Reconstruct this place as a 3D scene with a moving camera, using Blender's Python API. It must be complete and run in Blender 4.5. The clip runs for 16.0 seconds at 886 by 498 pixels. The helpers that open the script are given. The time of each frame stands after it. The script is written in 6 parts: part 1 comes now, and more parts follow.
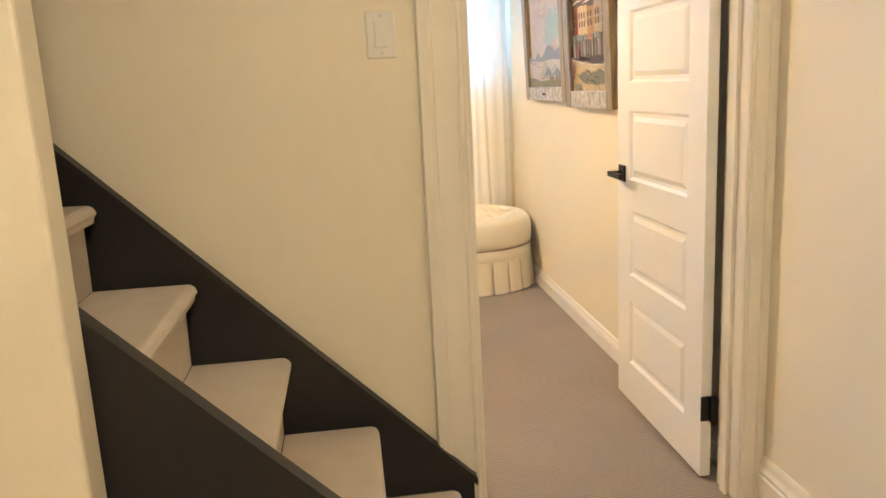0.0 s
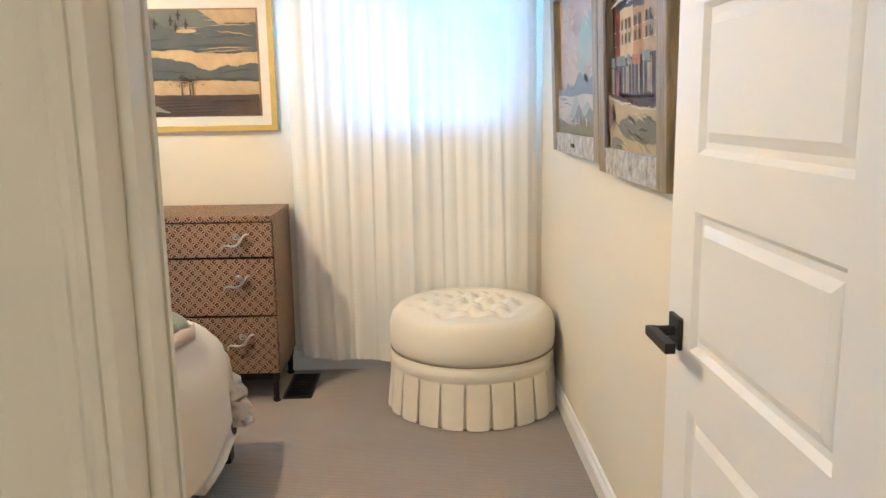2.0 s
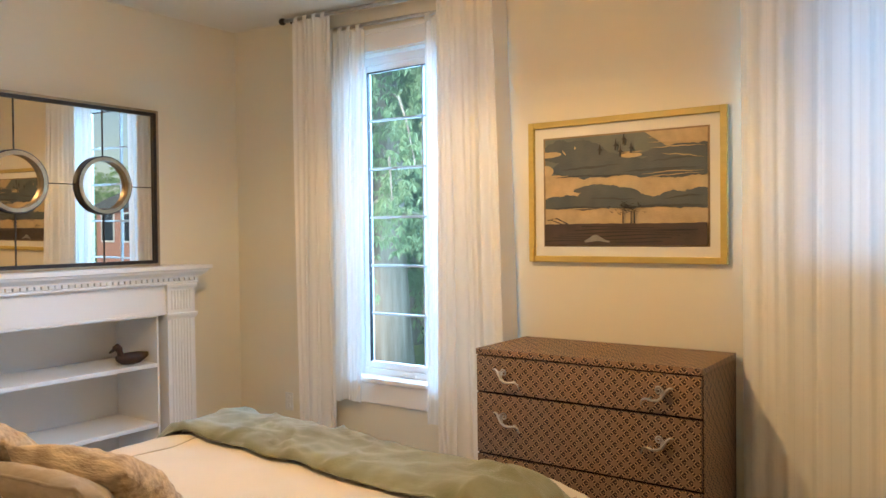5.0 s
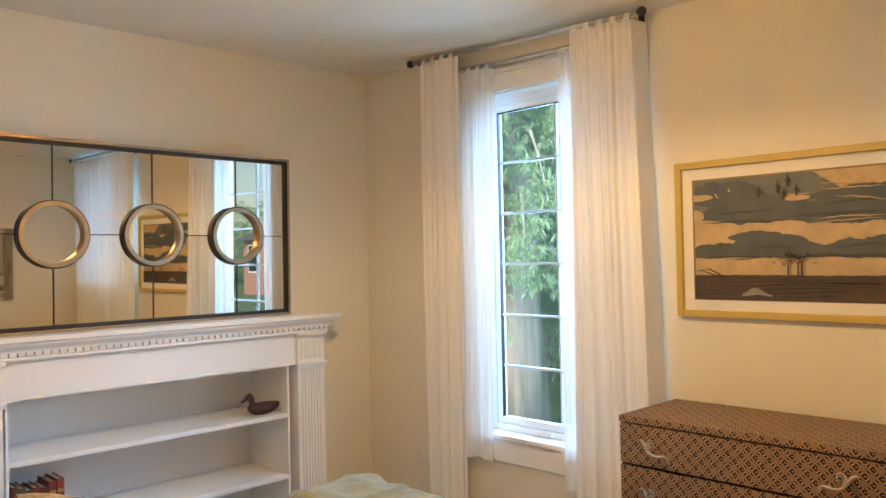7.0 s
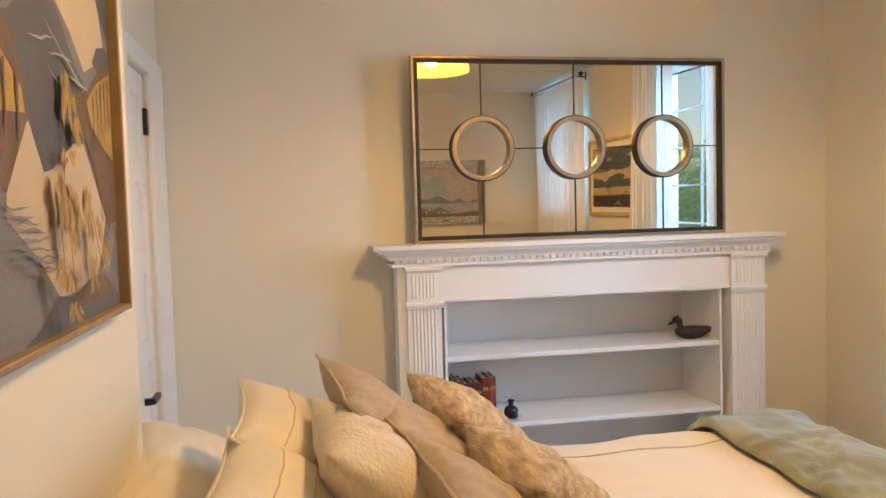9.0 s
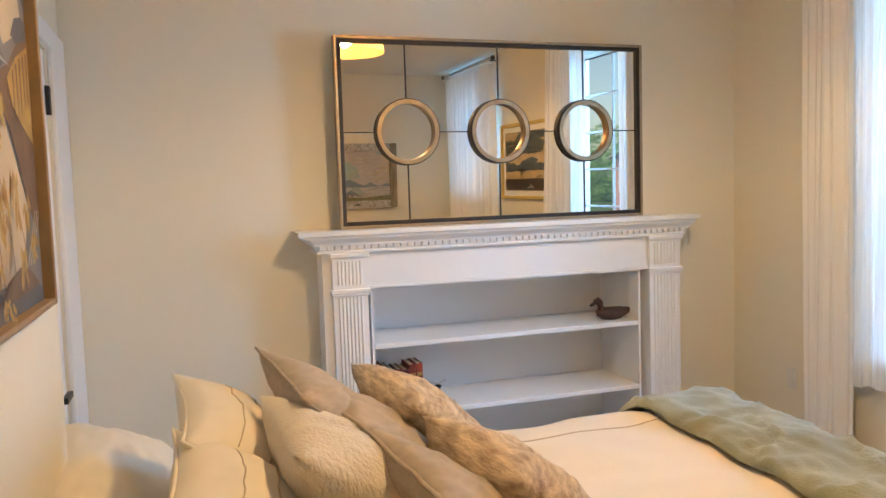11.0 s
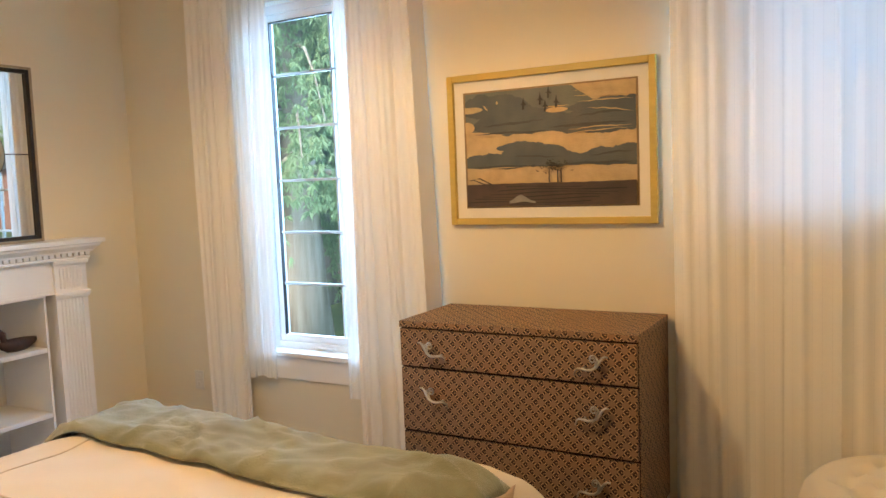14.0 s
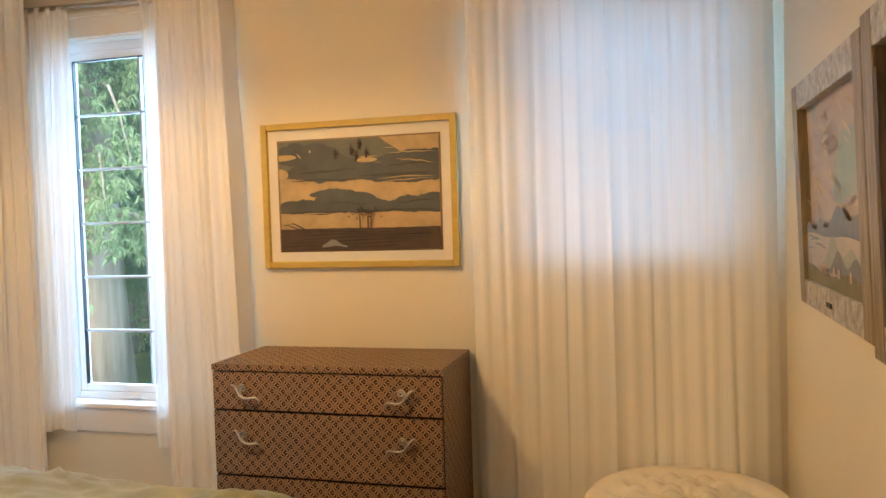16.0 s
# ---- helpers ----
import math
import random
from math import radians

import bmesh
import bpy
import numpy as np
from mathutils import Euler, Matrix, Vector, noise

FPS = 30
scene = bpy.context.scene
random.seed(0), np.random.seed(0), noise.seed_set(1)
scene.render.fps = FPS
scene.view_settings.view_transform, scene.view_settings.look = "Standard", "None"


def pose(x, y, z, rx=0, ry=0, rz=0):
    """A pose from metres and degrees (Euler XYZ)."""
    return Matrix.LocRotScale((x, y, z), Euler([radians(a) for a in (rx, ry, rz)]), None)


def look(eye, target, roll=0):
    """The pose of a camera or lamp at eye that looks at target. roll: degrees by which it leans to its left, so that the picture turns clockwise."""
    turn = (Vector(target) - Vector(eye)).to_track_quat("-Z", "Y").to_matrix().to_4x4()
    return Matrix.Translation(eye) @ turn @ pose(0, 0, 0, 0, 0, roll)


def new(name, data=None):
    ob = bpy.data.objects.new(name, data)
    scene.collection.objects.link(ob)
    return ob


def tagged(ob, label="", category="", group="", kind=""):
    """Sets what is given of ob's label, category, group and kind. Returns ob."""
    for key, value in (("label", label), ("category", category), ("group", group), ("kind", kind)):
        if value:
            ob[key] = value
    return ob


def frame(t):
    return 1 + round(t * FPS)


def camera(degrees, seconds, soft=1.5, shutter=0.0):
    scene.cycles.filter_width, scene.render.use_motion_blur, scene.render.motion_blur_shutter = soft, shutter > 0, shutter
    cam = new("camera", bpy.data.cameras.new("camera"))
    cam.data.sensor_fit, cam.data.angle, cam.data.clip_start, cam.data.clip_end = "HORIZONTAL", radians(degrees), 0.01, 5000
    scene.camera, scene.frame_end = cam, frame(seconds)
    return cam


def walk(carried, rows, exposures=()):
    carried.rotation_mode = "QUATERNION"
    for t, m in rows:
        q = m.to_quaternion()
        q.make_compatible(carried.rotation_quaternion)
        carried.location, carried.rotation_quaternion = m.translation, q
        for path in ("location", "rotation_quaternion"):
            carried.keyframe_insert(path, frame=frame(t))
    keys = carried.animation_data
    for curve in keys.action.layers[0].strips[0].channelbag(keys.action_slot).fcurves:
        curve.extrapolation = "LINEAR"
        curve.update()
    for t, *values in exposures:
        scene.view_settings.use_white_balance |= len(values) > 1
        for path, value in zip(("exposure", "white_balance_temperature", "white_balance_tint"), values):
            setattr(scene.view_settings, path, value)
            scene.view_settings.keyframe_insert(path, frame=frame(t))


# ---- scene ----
cam = camera(59.5, 16.0, soft=1.5)
PATH = [
    (0, (0.201, 0.141, 1.335), (0.428, 2.084, 0.918), -2.9),
    (0.5, (0.274, 0.553, 1.342), (0.799, 2.437, 0.922), -2.8),
    (1, (0.414, 0.97, 1.349), (0.982, 2.842, 0.932), -2.3),
    (1.5, (0.599, 1.358, 1.359), (1.026, 3.27, 0.959), -1.5),
    (2, (0.788, 1.638, 1.392), (0.833, 3.606, 1.036), -0.9),
    (2.5, (0.887, 1.942, 1.422), (0.492, 3.877, 1.11), -0.7),
    (3, (0.96, 2.169, 1.435), (0.209, 4.001, 1.156), -0.7),
    (3.5, (0.968, 2.223, 1.46), (0.006, 3.955, 1.186), -1.1),
    (4, (0.97, 2.229, 1.447), (-0.099, 3.905, 1.229), -1.1),
    (4.2, (0.99, 2.261, 1.439), (-0.114, 3.919, 1.265), -1.0),
    (6.3, (0.985, 2.252, 1.535), (-0.237, 3.835, 1.554), -1.0),
    (6.5, (0.954, 2.273, 1.551), (-0.307, 3.824, 1.562), -1.1),
    (7, (0.837, 2.451, 1.575), (-0.586, 3.856, 1.602), -1.2),
    (7.5, (0.738, 2.567, 1.529), (-0.922, 3.682, 1.561), -1.0),
    (8, (0.742, 2.754, 1.455), (-1.163, 3.361, 1.446), -1.0),
    (8.2, (0.748, 2.821, 1.438), (-1.205, 3.252, 1.407), -1.4),
    (10.3, (0.677, 2.823, 1.428), (-1.291, 3.159, 1.296), -2.1),
    (10.5, (0.67, 2.821, 1.428), (-1.28, 3.244, 1.291), -2.0),
    (11, (0.648, 2.714, 1.439), (-1.254, 3.311, 1.289), -1.9),
    (11.5, (0.628, 2.669, 1.447), (-1.224, 3.408, 1.285), -1.6),
    (12, (0.657, 2.716, 1.445), (-1.148, 3.563, 1.284), -1.6),
    (12.5, (0.692, 2.767, 1.461), (-1.056, 3.726, 1.293), -1.5),
    (13, (0.694, 2.677, 1.476), (-0.881, 3.897, 1.3), -1.9),
    (13.5, (0.751, 2.527, 1.494), (-0.536, 4.047, 1.309), -2.3),
    (14, (0.836, 2.457, 1.513), (-0.142, 4.193, 1.334), -2.3),
    (14.5, (0.893, 2.346, 1.516), (0.157, 4.2, 1.378), -1.9),
    (15, (0.912, 2.299, 1.503), (0.3, 4.201, 1.398), -1.7),
    (15.5, (0.914, 2.298, 1.513), (0.355, 4.216, 1.426), -1.7),
    (16, (0.917, 2.303, 1.515), (0.377, 4.227, 1.435), -1.7),
]
EXPOSURES = [(0.0, 1.25, 5900, 11), (1.0, 1.2, 5000, 9), (2.3, 0.78, 4900, 8), (3.2, 0.2, 5700, 11), (6.5, 0.06, 7000, 13), (8.2, 0.14, 7500, 15), (10.5, 0.18, 6500, 14), (11.5, 0.15, 6900, 14), (13.0, 0.08, 7100, 15), (14.5, 0.05, 7500, 15), (16.0, 0.02, 7900, 17)]
walk(cam, [(t, look(eye, target, roll)) for t, eye, target, roll in PATH], EXPOSURES)

# ---- world and large lights ----
world = bpy.data.worlds.new("sky")
scene.world = world
world.use_nodes = True
wn = world.node_tree
sky = wn.nodes.new("ShaderNodeTexSky")
sky.sky_type = 'NISHITA'
sky.sun_disc = False
sky.sun_elevation, sky.sun_rotation = radians(42), radians(190)
wn.links.new(sky.outputs[0], wn.nodes["Background"].inputs[0])
wn.nodes["Background"].inputs[1].default_value = 0.15
sun = new("sun", bpy.data.lights.new("sun", 'SUN'))
sun.data.energy, sun.data.angle, sun.data.color = 5.0, radians(25), (1.0, 0.97, 0.92)
sun.rotation_euler = (radians(48), 0, radians(10))


def area(name, x, y, z, sx, sy, watts, colour, rx=0.0, rz=0.0):
    lamp = new(name, bpy.data.lights.new(name, 'AREA'))
    lamp.data.shape, lamp.data.size, lamp.data.size_y = 'RECTANGLE', sx, sy
    lamp.data.energy, lamp.data.color = watts, colour
    lamp.matrix_world = pose(x, y, z, rx, 0, rz)
    return lamp


SKYLIGHT = (0.30, 0.58, 1.0)
area("window_light", -1.60, 7.50, 2.30, 3.60, 2.80, 620, SKYLIGHT, rx=-82)
high_sky = area("sky_light", 0, 0, 0, 3.60, 2.20, 620, SKYLIGHT)
high_sky.matrix_world = look((0.60, 7.70, 4.10), (-1.80, 5.60, 1.50))
area("window_light", 0.76, 5.98, 1.92, 0.85, 1.10, 34, (0.15, 0.47, 1.0), rx=-90)


def bulb(name, x, y, z, watts, colour, size=0.06):
    lamp = new(name, bpy.data.lights.new(name, 'POINT'))
    lamp.data.energy, lamp.data.color, lamp.data.shadow_soft_size = watts, colour, size
    lamp.location = (x, y, z)
    return lamp


H = 2.84
LAMP_Z = 2.718
WARM = (1.0, 0.71, 0.36)
bulb("bedroom_bulb", -0.85, 3.98, 2.568, 78, WARM, 0.045)
bulb("hall_bulb", 0.35, -0.35, 2.55, 27, (1.0, 0.82, 0.57), 0.10)


# ---- materials ----
def mat(name, colour, rough=0.6, metal=0.0, second=None, scale=6.0, amount=0.5, bump=0.0, bump_scale=60.0,
        stretch=(1, 1, 1), sheen=0.0, per_object=0.0, detail=6.0, spec=0.5):
    """A node material: two colours mixed by noise at two scales, with fine relief."""
    m = bpy.data.materials.new(name)
    m.use_nodes = True
    nt = m.node_tree
    bsdf = nt.nodes["Principled BSDF"]
    bsdf.inputs["Roughness"].default_value = rough
    bsdf.inputs["Metallic"].default_value = metal
    bsdf.inputs["Specular IOR Level"].default_value = spec
    if sheen:
        bsdf.inputs["Sheen Weight"].default_value = sheen
    coord = nt.nodes.new("ShaderNodeTexCoord")
    mapping = nt.nodes.new("ShaderNodeMapping")
    mapping.inputs["Scale"].default_value = stretch
    nt.links.new(coord.outputs["Object"], mapping.inputs["Vector"])
    big = nt.nodes.new("ShaderNodeTexNoise")
    big.inputs["Scale"].default_value = scale
    big.inputs["Detail"].default_value = detail
    nt.links.new(mapping.outputs[0], big.inputs["Vector"])
    mix = nt.nodes.new("ShaderNodeMix")
    mix.data_type = 'RGBA'
    second = second or tuple(c * 0.88 for c in colour)
    mix.inputs["A"].default_value = (*colour, 1)
    mix.inputs["B"].default_value = (*second, 1)
    ramp = nt.nodes.new("ShaderNodeMapRange")
    ramp.inputs["From Min"].default_value, ramp.inputs["From Max"].default_value = 0.35, 0.7
    ramp.inputs["To Max"].default_value = amount
    nt.links.new(big.outputs["Fac"], ramp.inputs["Value"])
    nt.links.new(ramp.outputs[0], mix.inputs["Factor"])
    out = mix.outputs["Result"]
    if per_object:
        info = nt.nodes.new("ShaderNodeObjectInfo")
        hsv = nt.nodes.new("ShaderNodeHueSaturation")
        span = nt.nodes.new("ShaderNodeMapRange")
        span.inputs["To Min"].default_value, span.inputs["To Max"].default_value = 1 - per_object, 1 + per_object
        nt.links.new(info.outputs["Random"], span.inputs["Value"])
        nt.links.new(span.outputs[0], hsv.inputs["Value"])
        nt.links.new(out, hsv.inputs["Color"])
        out = hsv.outputs["Color"]
    nt.links.new(out, bsdf.inputs["Base Color"])
    if bump:
        fine = nt.nodes.new("ShaderNodeTexNoise")
        fine.inputs["Scale"].default_value = bump_scale
        fine.inputs["Detail"].default_value = 4
        nt.links.new(mapping.outputs[0], fine.inputs["Vector"])
        bn = nt.nodes.new("ShaderNodeBump")
        bn.inputs["Strength"].default_value = bump
        bn.inputs["Distance"].default_value = 0.01
        nt.links.new(fine.outputs["Fac"], bn.inputs["Height"])
        nt.links.new(bn.outputs[0], bsdf.inputs["Normal"])
    return m


def glow(name, colour, strength):
    m = bpy.data.materials.new(name)
    m.use_nodes = True
    bsdf = m.node_tree.nodes["Principled BSDF"]
    bsdf.inputs["Base Color"].default_value = (*colour, 1)
    bsdf.inputs["Emission Color"].default_value = (*colour, 1)
    bsdf.inputs["Emission Strength"].default_value = strength
    return m


def sheer(name, colour, clear, through_light, stitch=0.0):
    """Thin cloth: part diffuse, part translucent, part clear, with vertical threads and stitched lines."""
    m = bpy.data.materials.new(name)
    m.use_nodes = True
    nt = m.node_tree
    nt.nodes.remove(nt.nodes["Principled BSDF"])
    out = nt.nodes["Material Output"]
    dif, tra, cle = (nt.nodes.new(n) for n in ("ShaderNodeBsdfDiffuse", "ShaderNodeBsdfTranslucent", "ShaderNodeBsdfTransparent"))
    dif.inputs[0].default_value = (*colour, 1)
    tra.inputs[0].default_value = (*colour, 1)
    coord, mapping = nt.nodes.new("ShaderNodeTexCoord"), nt.nodes.new("ShaderNodeMapping")
    mapping.inputs["Scale"].default_value = (90, 90, 0.7)
    nt.links.new(coord.outputs["Object"], mapping.inputs["Vector"])
    thread = nt.nodes.new("ShaderNodeTexNoise")
    thread.inputs["Scale"].default_value = 1.0
    thread.inputs["Detail"].default_value = 3
    nt.links.new(mapping.outputs[0], thread.inputs["Vector"])
    a, b = nt.nodes.new("ShaderNodeMixShader"), nt.nodes.new("ShaderNodeMixShader")
    a.inputs[0].default_value = through_light
    nt.links.new(dif.outputs[0], a.inputs[1])
    nt.links.new(tra.outputs[0], a.inputs[2])
    span = nt.nodes.new("ShaderNodeMapRange")
    span.inputs["From Min"].default_value, span.inputs["From Max"].default_value = 0.3, 0.7
    span.inputs["To Min"].default_value, span.inputs["To Max"].default_value = clear * 1.6, clear * 0.4
    nt.links.new(thread.outputs["Fac"], span.inputs["Value"])
    veil = span.outputs[0]
    if stitch:
        xyz = nt.nodes.new("ShaderNodeSeparateXYZ")
        nt.links.new(coord.outputs["Object"], xyz.inputs[0])

        def maths(op, p, q):
            n = nt.nodes.new("ShaderNodeMath")
            n.operation = op
            for k, v in enumerate((p, q)):
                if isinstance(v, (int, float)):
                    n.inputs[k].default_value = v
                else:
                    nt.links.new(v, n.inputs[k])
            return n.outputs[0]

        row = maths('LESS_THAN', maths('FRACT', maths('DIVIDE', maths('ADD', xyz.outputs[0], 20.0), stitch), 0.0), 0.05)
        gap = maths('GREATER_THAN', maths('FRACT', maths('DIVIDE', maths('ADD', xyz.outputs[2], 20.0), 0.022), 0.0), 0.25)
        line = maths('MULTIPLY', row, gap)
        veil = maths('MULTIPLY', veil, maths('SUBTRACT', 1.0, line))
        shade = nt.nodes.new("ShaderNodeMix")
        shade.data_type = 'RGBA'
        shade.inputs["A"].default_value = (*colour, 1)
        shade.inputs["B"].default_value = (*(c * 0.90 for c in colour), 1)
        nt.links.new(line, shade.inputs["Factor"])
        nt.links.new(shade.outputs["Result"], dif.inputs[0])
        nt.links.new(shade.outputs["Result"], tra.inputs[0])
    nt.links.new(veil, b.inputs[0])
    nt.links.new(a.outputs[0], b.inputs[1])
    nt.links.new(cle.outputs[0], b.inputs[2])
    nt.links.new(b.outputs[0], out.inputs["Surface"])
    return m


def glass_material():
    m = bpy.data.materials.new("window glass")
    m.use_nodes = True
    nt = m.node_tree
    nt.nodes.remove(nt.nodes["Principled BSDF"])
    gl, cl, mx = (nt.nodes.new(n) for n in ("ShaderNodeBsdfGlossy", "ShaderNodeBsdfTransparent", "ShaderNodeMixShader"))
    gl.inputs["Roughness"].default_value = 0.02
    cl.inputs[0].default_value = (0.93, 0.96, 0.95, 1)
    mx.inputs[0].default_value = 0.004
    nt.links.new(cl.outputs[0], mx.inputs[1])
    nt.links.new(gl.outputs[0], mx.inputs[2])
    # a faint translucent layer puts a pale haze over the view, no real dirt
    haze_film, haze = nt.nodes.new("ShaderNodeBsdfTranslucent"), nt.nodes.new("ShaderNodeMixShader")
    haze_film.inputs[0].default_value = (0.9, 0.9, 0.88, 1)
    haze.inputs[0].default_value = 0.004
    nt.links.new(mx.outputs[0], haze.inputs[1])
    nt.links.new(haze_film.outputs[0], haze.inputs[2])
    nt.links.new(haze.outputs[0], nt.nodes["Material Output"].inputs["Surface"])
    return m


def ribbed_carpet():
    m = mat("ribbed carpet", (0.40, 0.34, 0.30), 0.95, second=(0.31, 0.26, 0.23), scale=2.2, amount=0.5, sheen=0.2)
    nt = m.node_tree
    bsdf = nt.nodes["Principled BSDF"]
    coord = nt.nodes.new("ShaderNodeTexCoord")
    wave = nt.nodes.new("ShaderNodeTexWave")
    wave.bands_direction = 'Y'
    wave.inputs["Scale"].default_value = 27
    wave.inputs["Distortion"].default_value = 1.2
    wave.inputs["Detail"].default_value = 2
    wave.inputs["Detail Scale"].default_value = 9
    nt.links.new(coord.outputs["Object"], wave.inputs["Vector"])
    bn = nt.nodes.new("ShaderNodeBump")
    bn.inputs["Strength"].default_value = 0.7
    bn.inputs["Distance"].default_value = 0.006
    nt.links.new(wave.outputs["Fac"], bn.inputs["Height"])
    nt.links.new(bn.outputs[0], bsdf.inputs["Normal"])
    # shade between the ribs, put into the colour: grooves of the wave darken
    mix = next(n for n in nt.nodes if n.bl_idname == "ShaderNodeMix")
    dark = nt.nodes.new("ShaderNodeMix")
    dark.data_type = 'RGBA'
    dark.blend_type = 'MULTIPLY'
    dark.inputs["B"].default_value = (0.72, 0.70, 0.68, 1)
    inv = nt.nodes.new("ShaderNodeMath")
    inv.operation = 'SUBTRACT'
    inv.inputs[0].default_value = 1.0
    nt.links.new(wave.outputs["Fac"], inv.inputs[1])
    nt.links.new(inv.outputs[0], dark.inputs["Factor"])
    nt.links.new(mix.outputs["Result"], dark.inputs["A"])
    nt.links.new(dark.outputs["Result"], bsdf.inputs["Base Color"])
    return m


WALL = mat("cream wall paint", (0.82, 0.755, 0.61), 0.55, second=(0.80, 0.725, 0.575), scale=1.3, amount=0.5, bump=0.06, bump_scale=160)
CEIL = mat("ceiling paint", (0.86, 0.81, 0.70), 0.8, scale=1.2, amount=0.3, bump=0.05, bump_scale=120)
TRIM = mat("white trim paint", (0.88, 0.86, 0.83), 0.32, second=(0.85, 0.82, 0.78), scale=3, amount=0.4, bump=0.03, bump_scale=90)
CASING = mat("cream casing paint", (0.80, 0.75, 0.65), 0.4, second=(0.75, 0.69, 0.58), scale=3, amount=0.4, bump=0.03, bump_scale=90)
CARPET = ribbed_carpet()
BLACK_PAINT = mat("black stair paint", (0.012, 0.011, 0.012), 0.45, second=(0.02, 0.018, 0.017), scale=5, amount=0.7, bump=0.04)
STAIR_CARPET = mat("cream stair carpet", (0.62, 0.53, 0.42), 0.95, second=(0.52, 0.44, 0.34), scale=14, amount=0.5, bump=0.4, bump_scale=300, sheen=0.3)
BLACK_METAL = mat("matt black metal", (0.012, 0.012, 0.013), 0.42, 0.3, scale=20, amount=0.3)
GLASS = glass_material()
SHEER = sheer("white sheer curtain", (0.97, 0.95, 0.90), 0.014, 0.055, stitch=0.034)
SHEER_SHORT = sheer("white voile", (0.92, 0.91, 0.88), 0.13, 0.16)
DRAPE = sheer("white cotton curtain", (0.90, 0.87, 0.82), 0.012, 0.08)


# ---- building helpers ----
def block(bm, x0, x1, y0, y1, z0, z1, bevel=0.0, segments=2):
    """Adds a box, its edges rounded by bevel, to bm."""
    made = bmesh.ops.create_cube(bm, size=1.0)["verts"]
    for v in made:
        v.co = Vector(((x0 + x1) / 2 + v.co.x * (x1 - x0), (y0 + y1) / 2 + v.co.y * (y1 - y0), (z0 + z1) / 2 + v.co.z * (z1 - z0)))
    if bevel:
        edges = list({e for v in made for e in v.link_edges})
        bmesh.ops.bevel(bm, geom=edges, offset=bevel, segments=segments, affect='EDGES', profile=0.5)
    return bm


def boxed(*sizes, bevel=0.0, segments=2):
    bm = bmesh.new()
    for s in sizes:
        block(bm, *s, bevel=bevel, segments=segments)
    return bm


def tube(bm, points, radius, sides=8, caps=True):
    """Adds a round rod along points; radius is a number or one for each point."""
    points = [Vector(p) for p in points]
    rings = []
    up = Vector((0.123, 0.341, 0.93)).normalized()
    for n, p in enumerate(points):
        ahead = (points[min(n + 1, len(points) - 1)] - points[max(n - 1, 0)]).normalized()
        side = ahead.cross(up)
        side = side.normalized() if side.length > 1e-4 else Vector((1, 0, 0))
        top = side.cross(ahead)
        r = radius[n] if isinstance(radius, (list, tuple)) else radius
        rings.append([bm.verts.new(p + r * (math.cos(a) * side + math.sin(a) * top)) for a in (2 * math.pi * k / sides for k in range(sides))])
    for a, b in zip(rings, rings[1:]):
        for k in range(sides):
            bm.faces.new((a[k], a[(k + 1) % sides], b[(k + 1) % sides], b[k]))
    if caps:
        bm.faces.new(rings[0][::-1])
        bm.faces.new(rings[-1])
    return bm


def lathe(bm, cx, cy, profile, sides=32):
    """Adds a turned body round the upright axis through (cx, cy); profile: rows of radius, z."""
    rings = [[bm.verts.new((cx + r * math.cos(2 * math.pi * k / sides), cy + r * math.sin(2 * math.pi * k / sides), z)) for k in range(sides)] for r, z in profile]
    for a, b in zip(rings, rings[1:]):
        for k in range(sides):
            bm.faces.new((a[k], a[(k + 1) % sides], b[(k + 1) % sides], b[k]))
    bm.faces.new(rings[0][::-1])
    bm.faces.new(rings[-1])
    return bm


def prism(bm, outline, lift):
    """Adds a solid: outline is a list of points, moved along lift."""
    a = [bm.verts.new(p) for p in outline]
    b = [bm.verts.new(Vector(p) + Vector(lift)) for p in outline]
    bm.faces.new(a[::-1])
    bm.faces.new(b)
    for k in range(len(a)):
        j = (k + 1) % len(a)
        bm.faces.new((a[k], a[j], b[j], b[k]))
    return bm


def origin(ob):
    p = Vector((0, 0, 0))
    while ob:
        p += ob.location
        ob = ob.parent
    return p


def part(name, bm, material, parent=None, label="", smooth=False):
    """Links a bmesh, given in the world's metres, as one mesh under a thing or a part."""
    bmesh.ops.recalc_face_normals(bm, faces=bm.faces)
    bmesh.ops.translate(bm, verts=bm.verts, vec=-origin(parent))
    mesh = bpy.data.meshes.new(name)
    bm.to_mesh(mesh)
    bm.free()
    mesh.materials.append(material)
    if smooth:
        mesh.shade_smooth()
    ob = new(name, mesh)
    ob.parent = parent
    if label:
        tagged(ob, label)
    return ob


def thing(name, x, y, z, label, category, group="", kind=""):
    ob = new(name)
    ob.location = (x, y, z)
    ob.empty_display_size = 0.1
    return tagged(ob, label, category, group, kind)


def setting(name, bm, material, label="", smooth=False, category=""):
    ob = part(name, bm, material, None, label, smooth)
    return tagged(ob, kind="structure", category=category)


# ---- the large structure ----
FAR, EAST, WEST, HEAD, HALL = 5.72, 1.41, -3.19, 2.363, 2.243
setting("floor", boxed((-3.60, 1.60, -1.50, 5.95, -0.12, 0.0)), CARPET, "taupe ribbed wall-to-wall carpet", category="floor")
slab = bmesh.new()
prism(slab, [(-3.60, -1.50, 2.815), (1.60, -1.50, 2.633), (1.60, -1.50, 2.98), (-3.60, -1.50, 2.98)], (0, 7.45, 0))
setting("ceiling", slab, CEIL, "off-white plaster ceiling", category="ceiling")

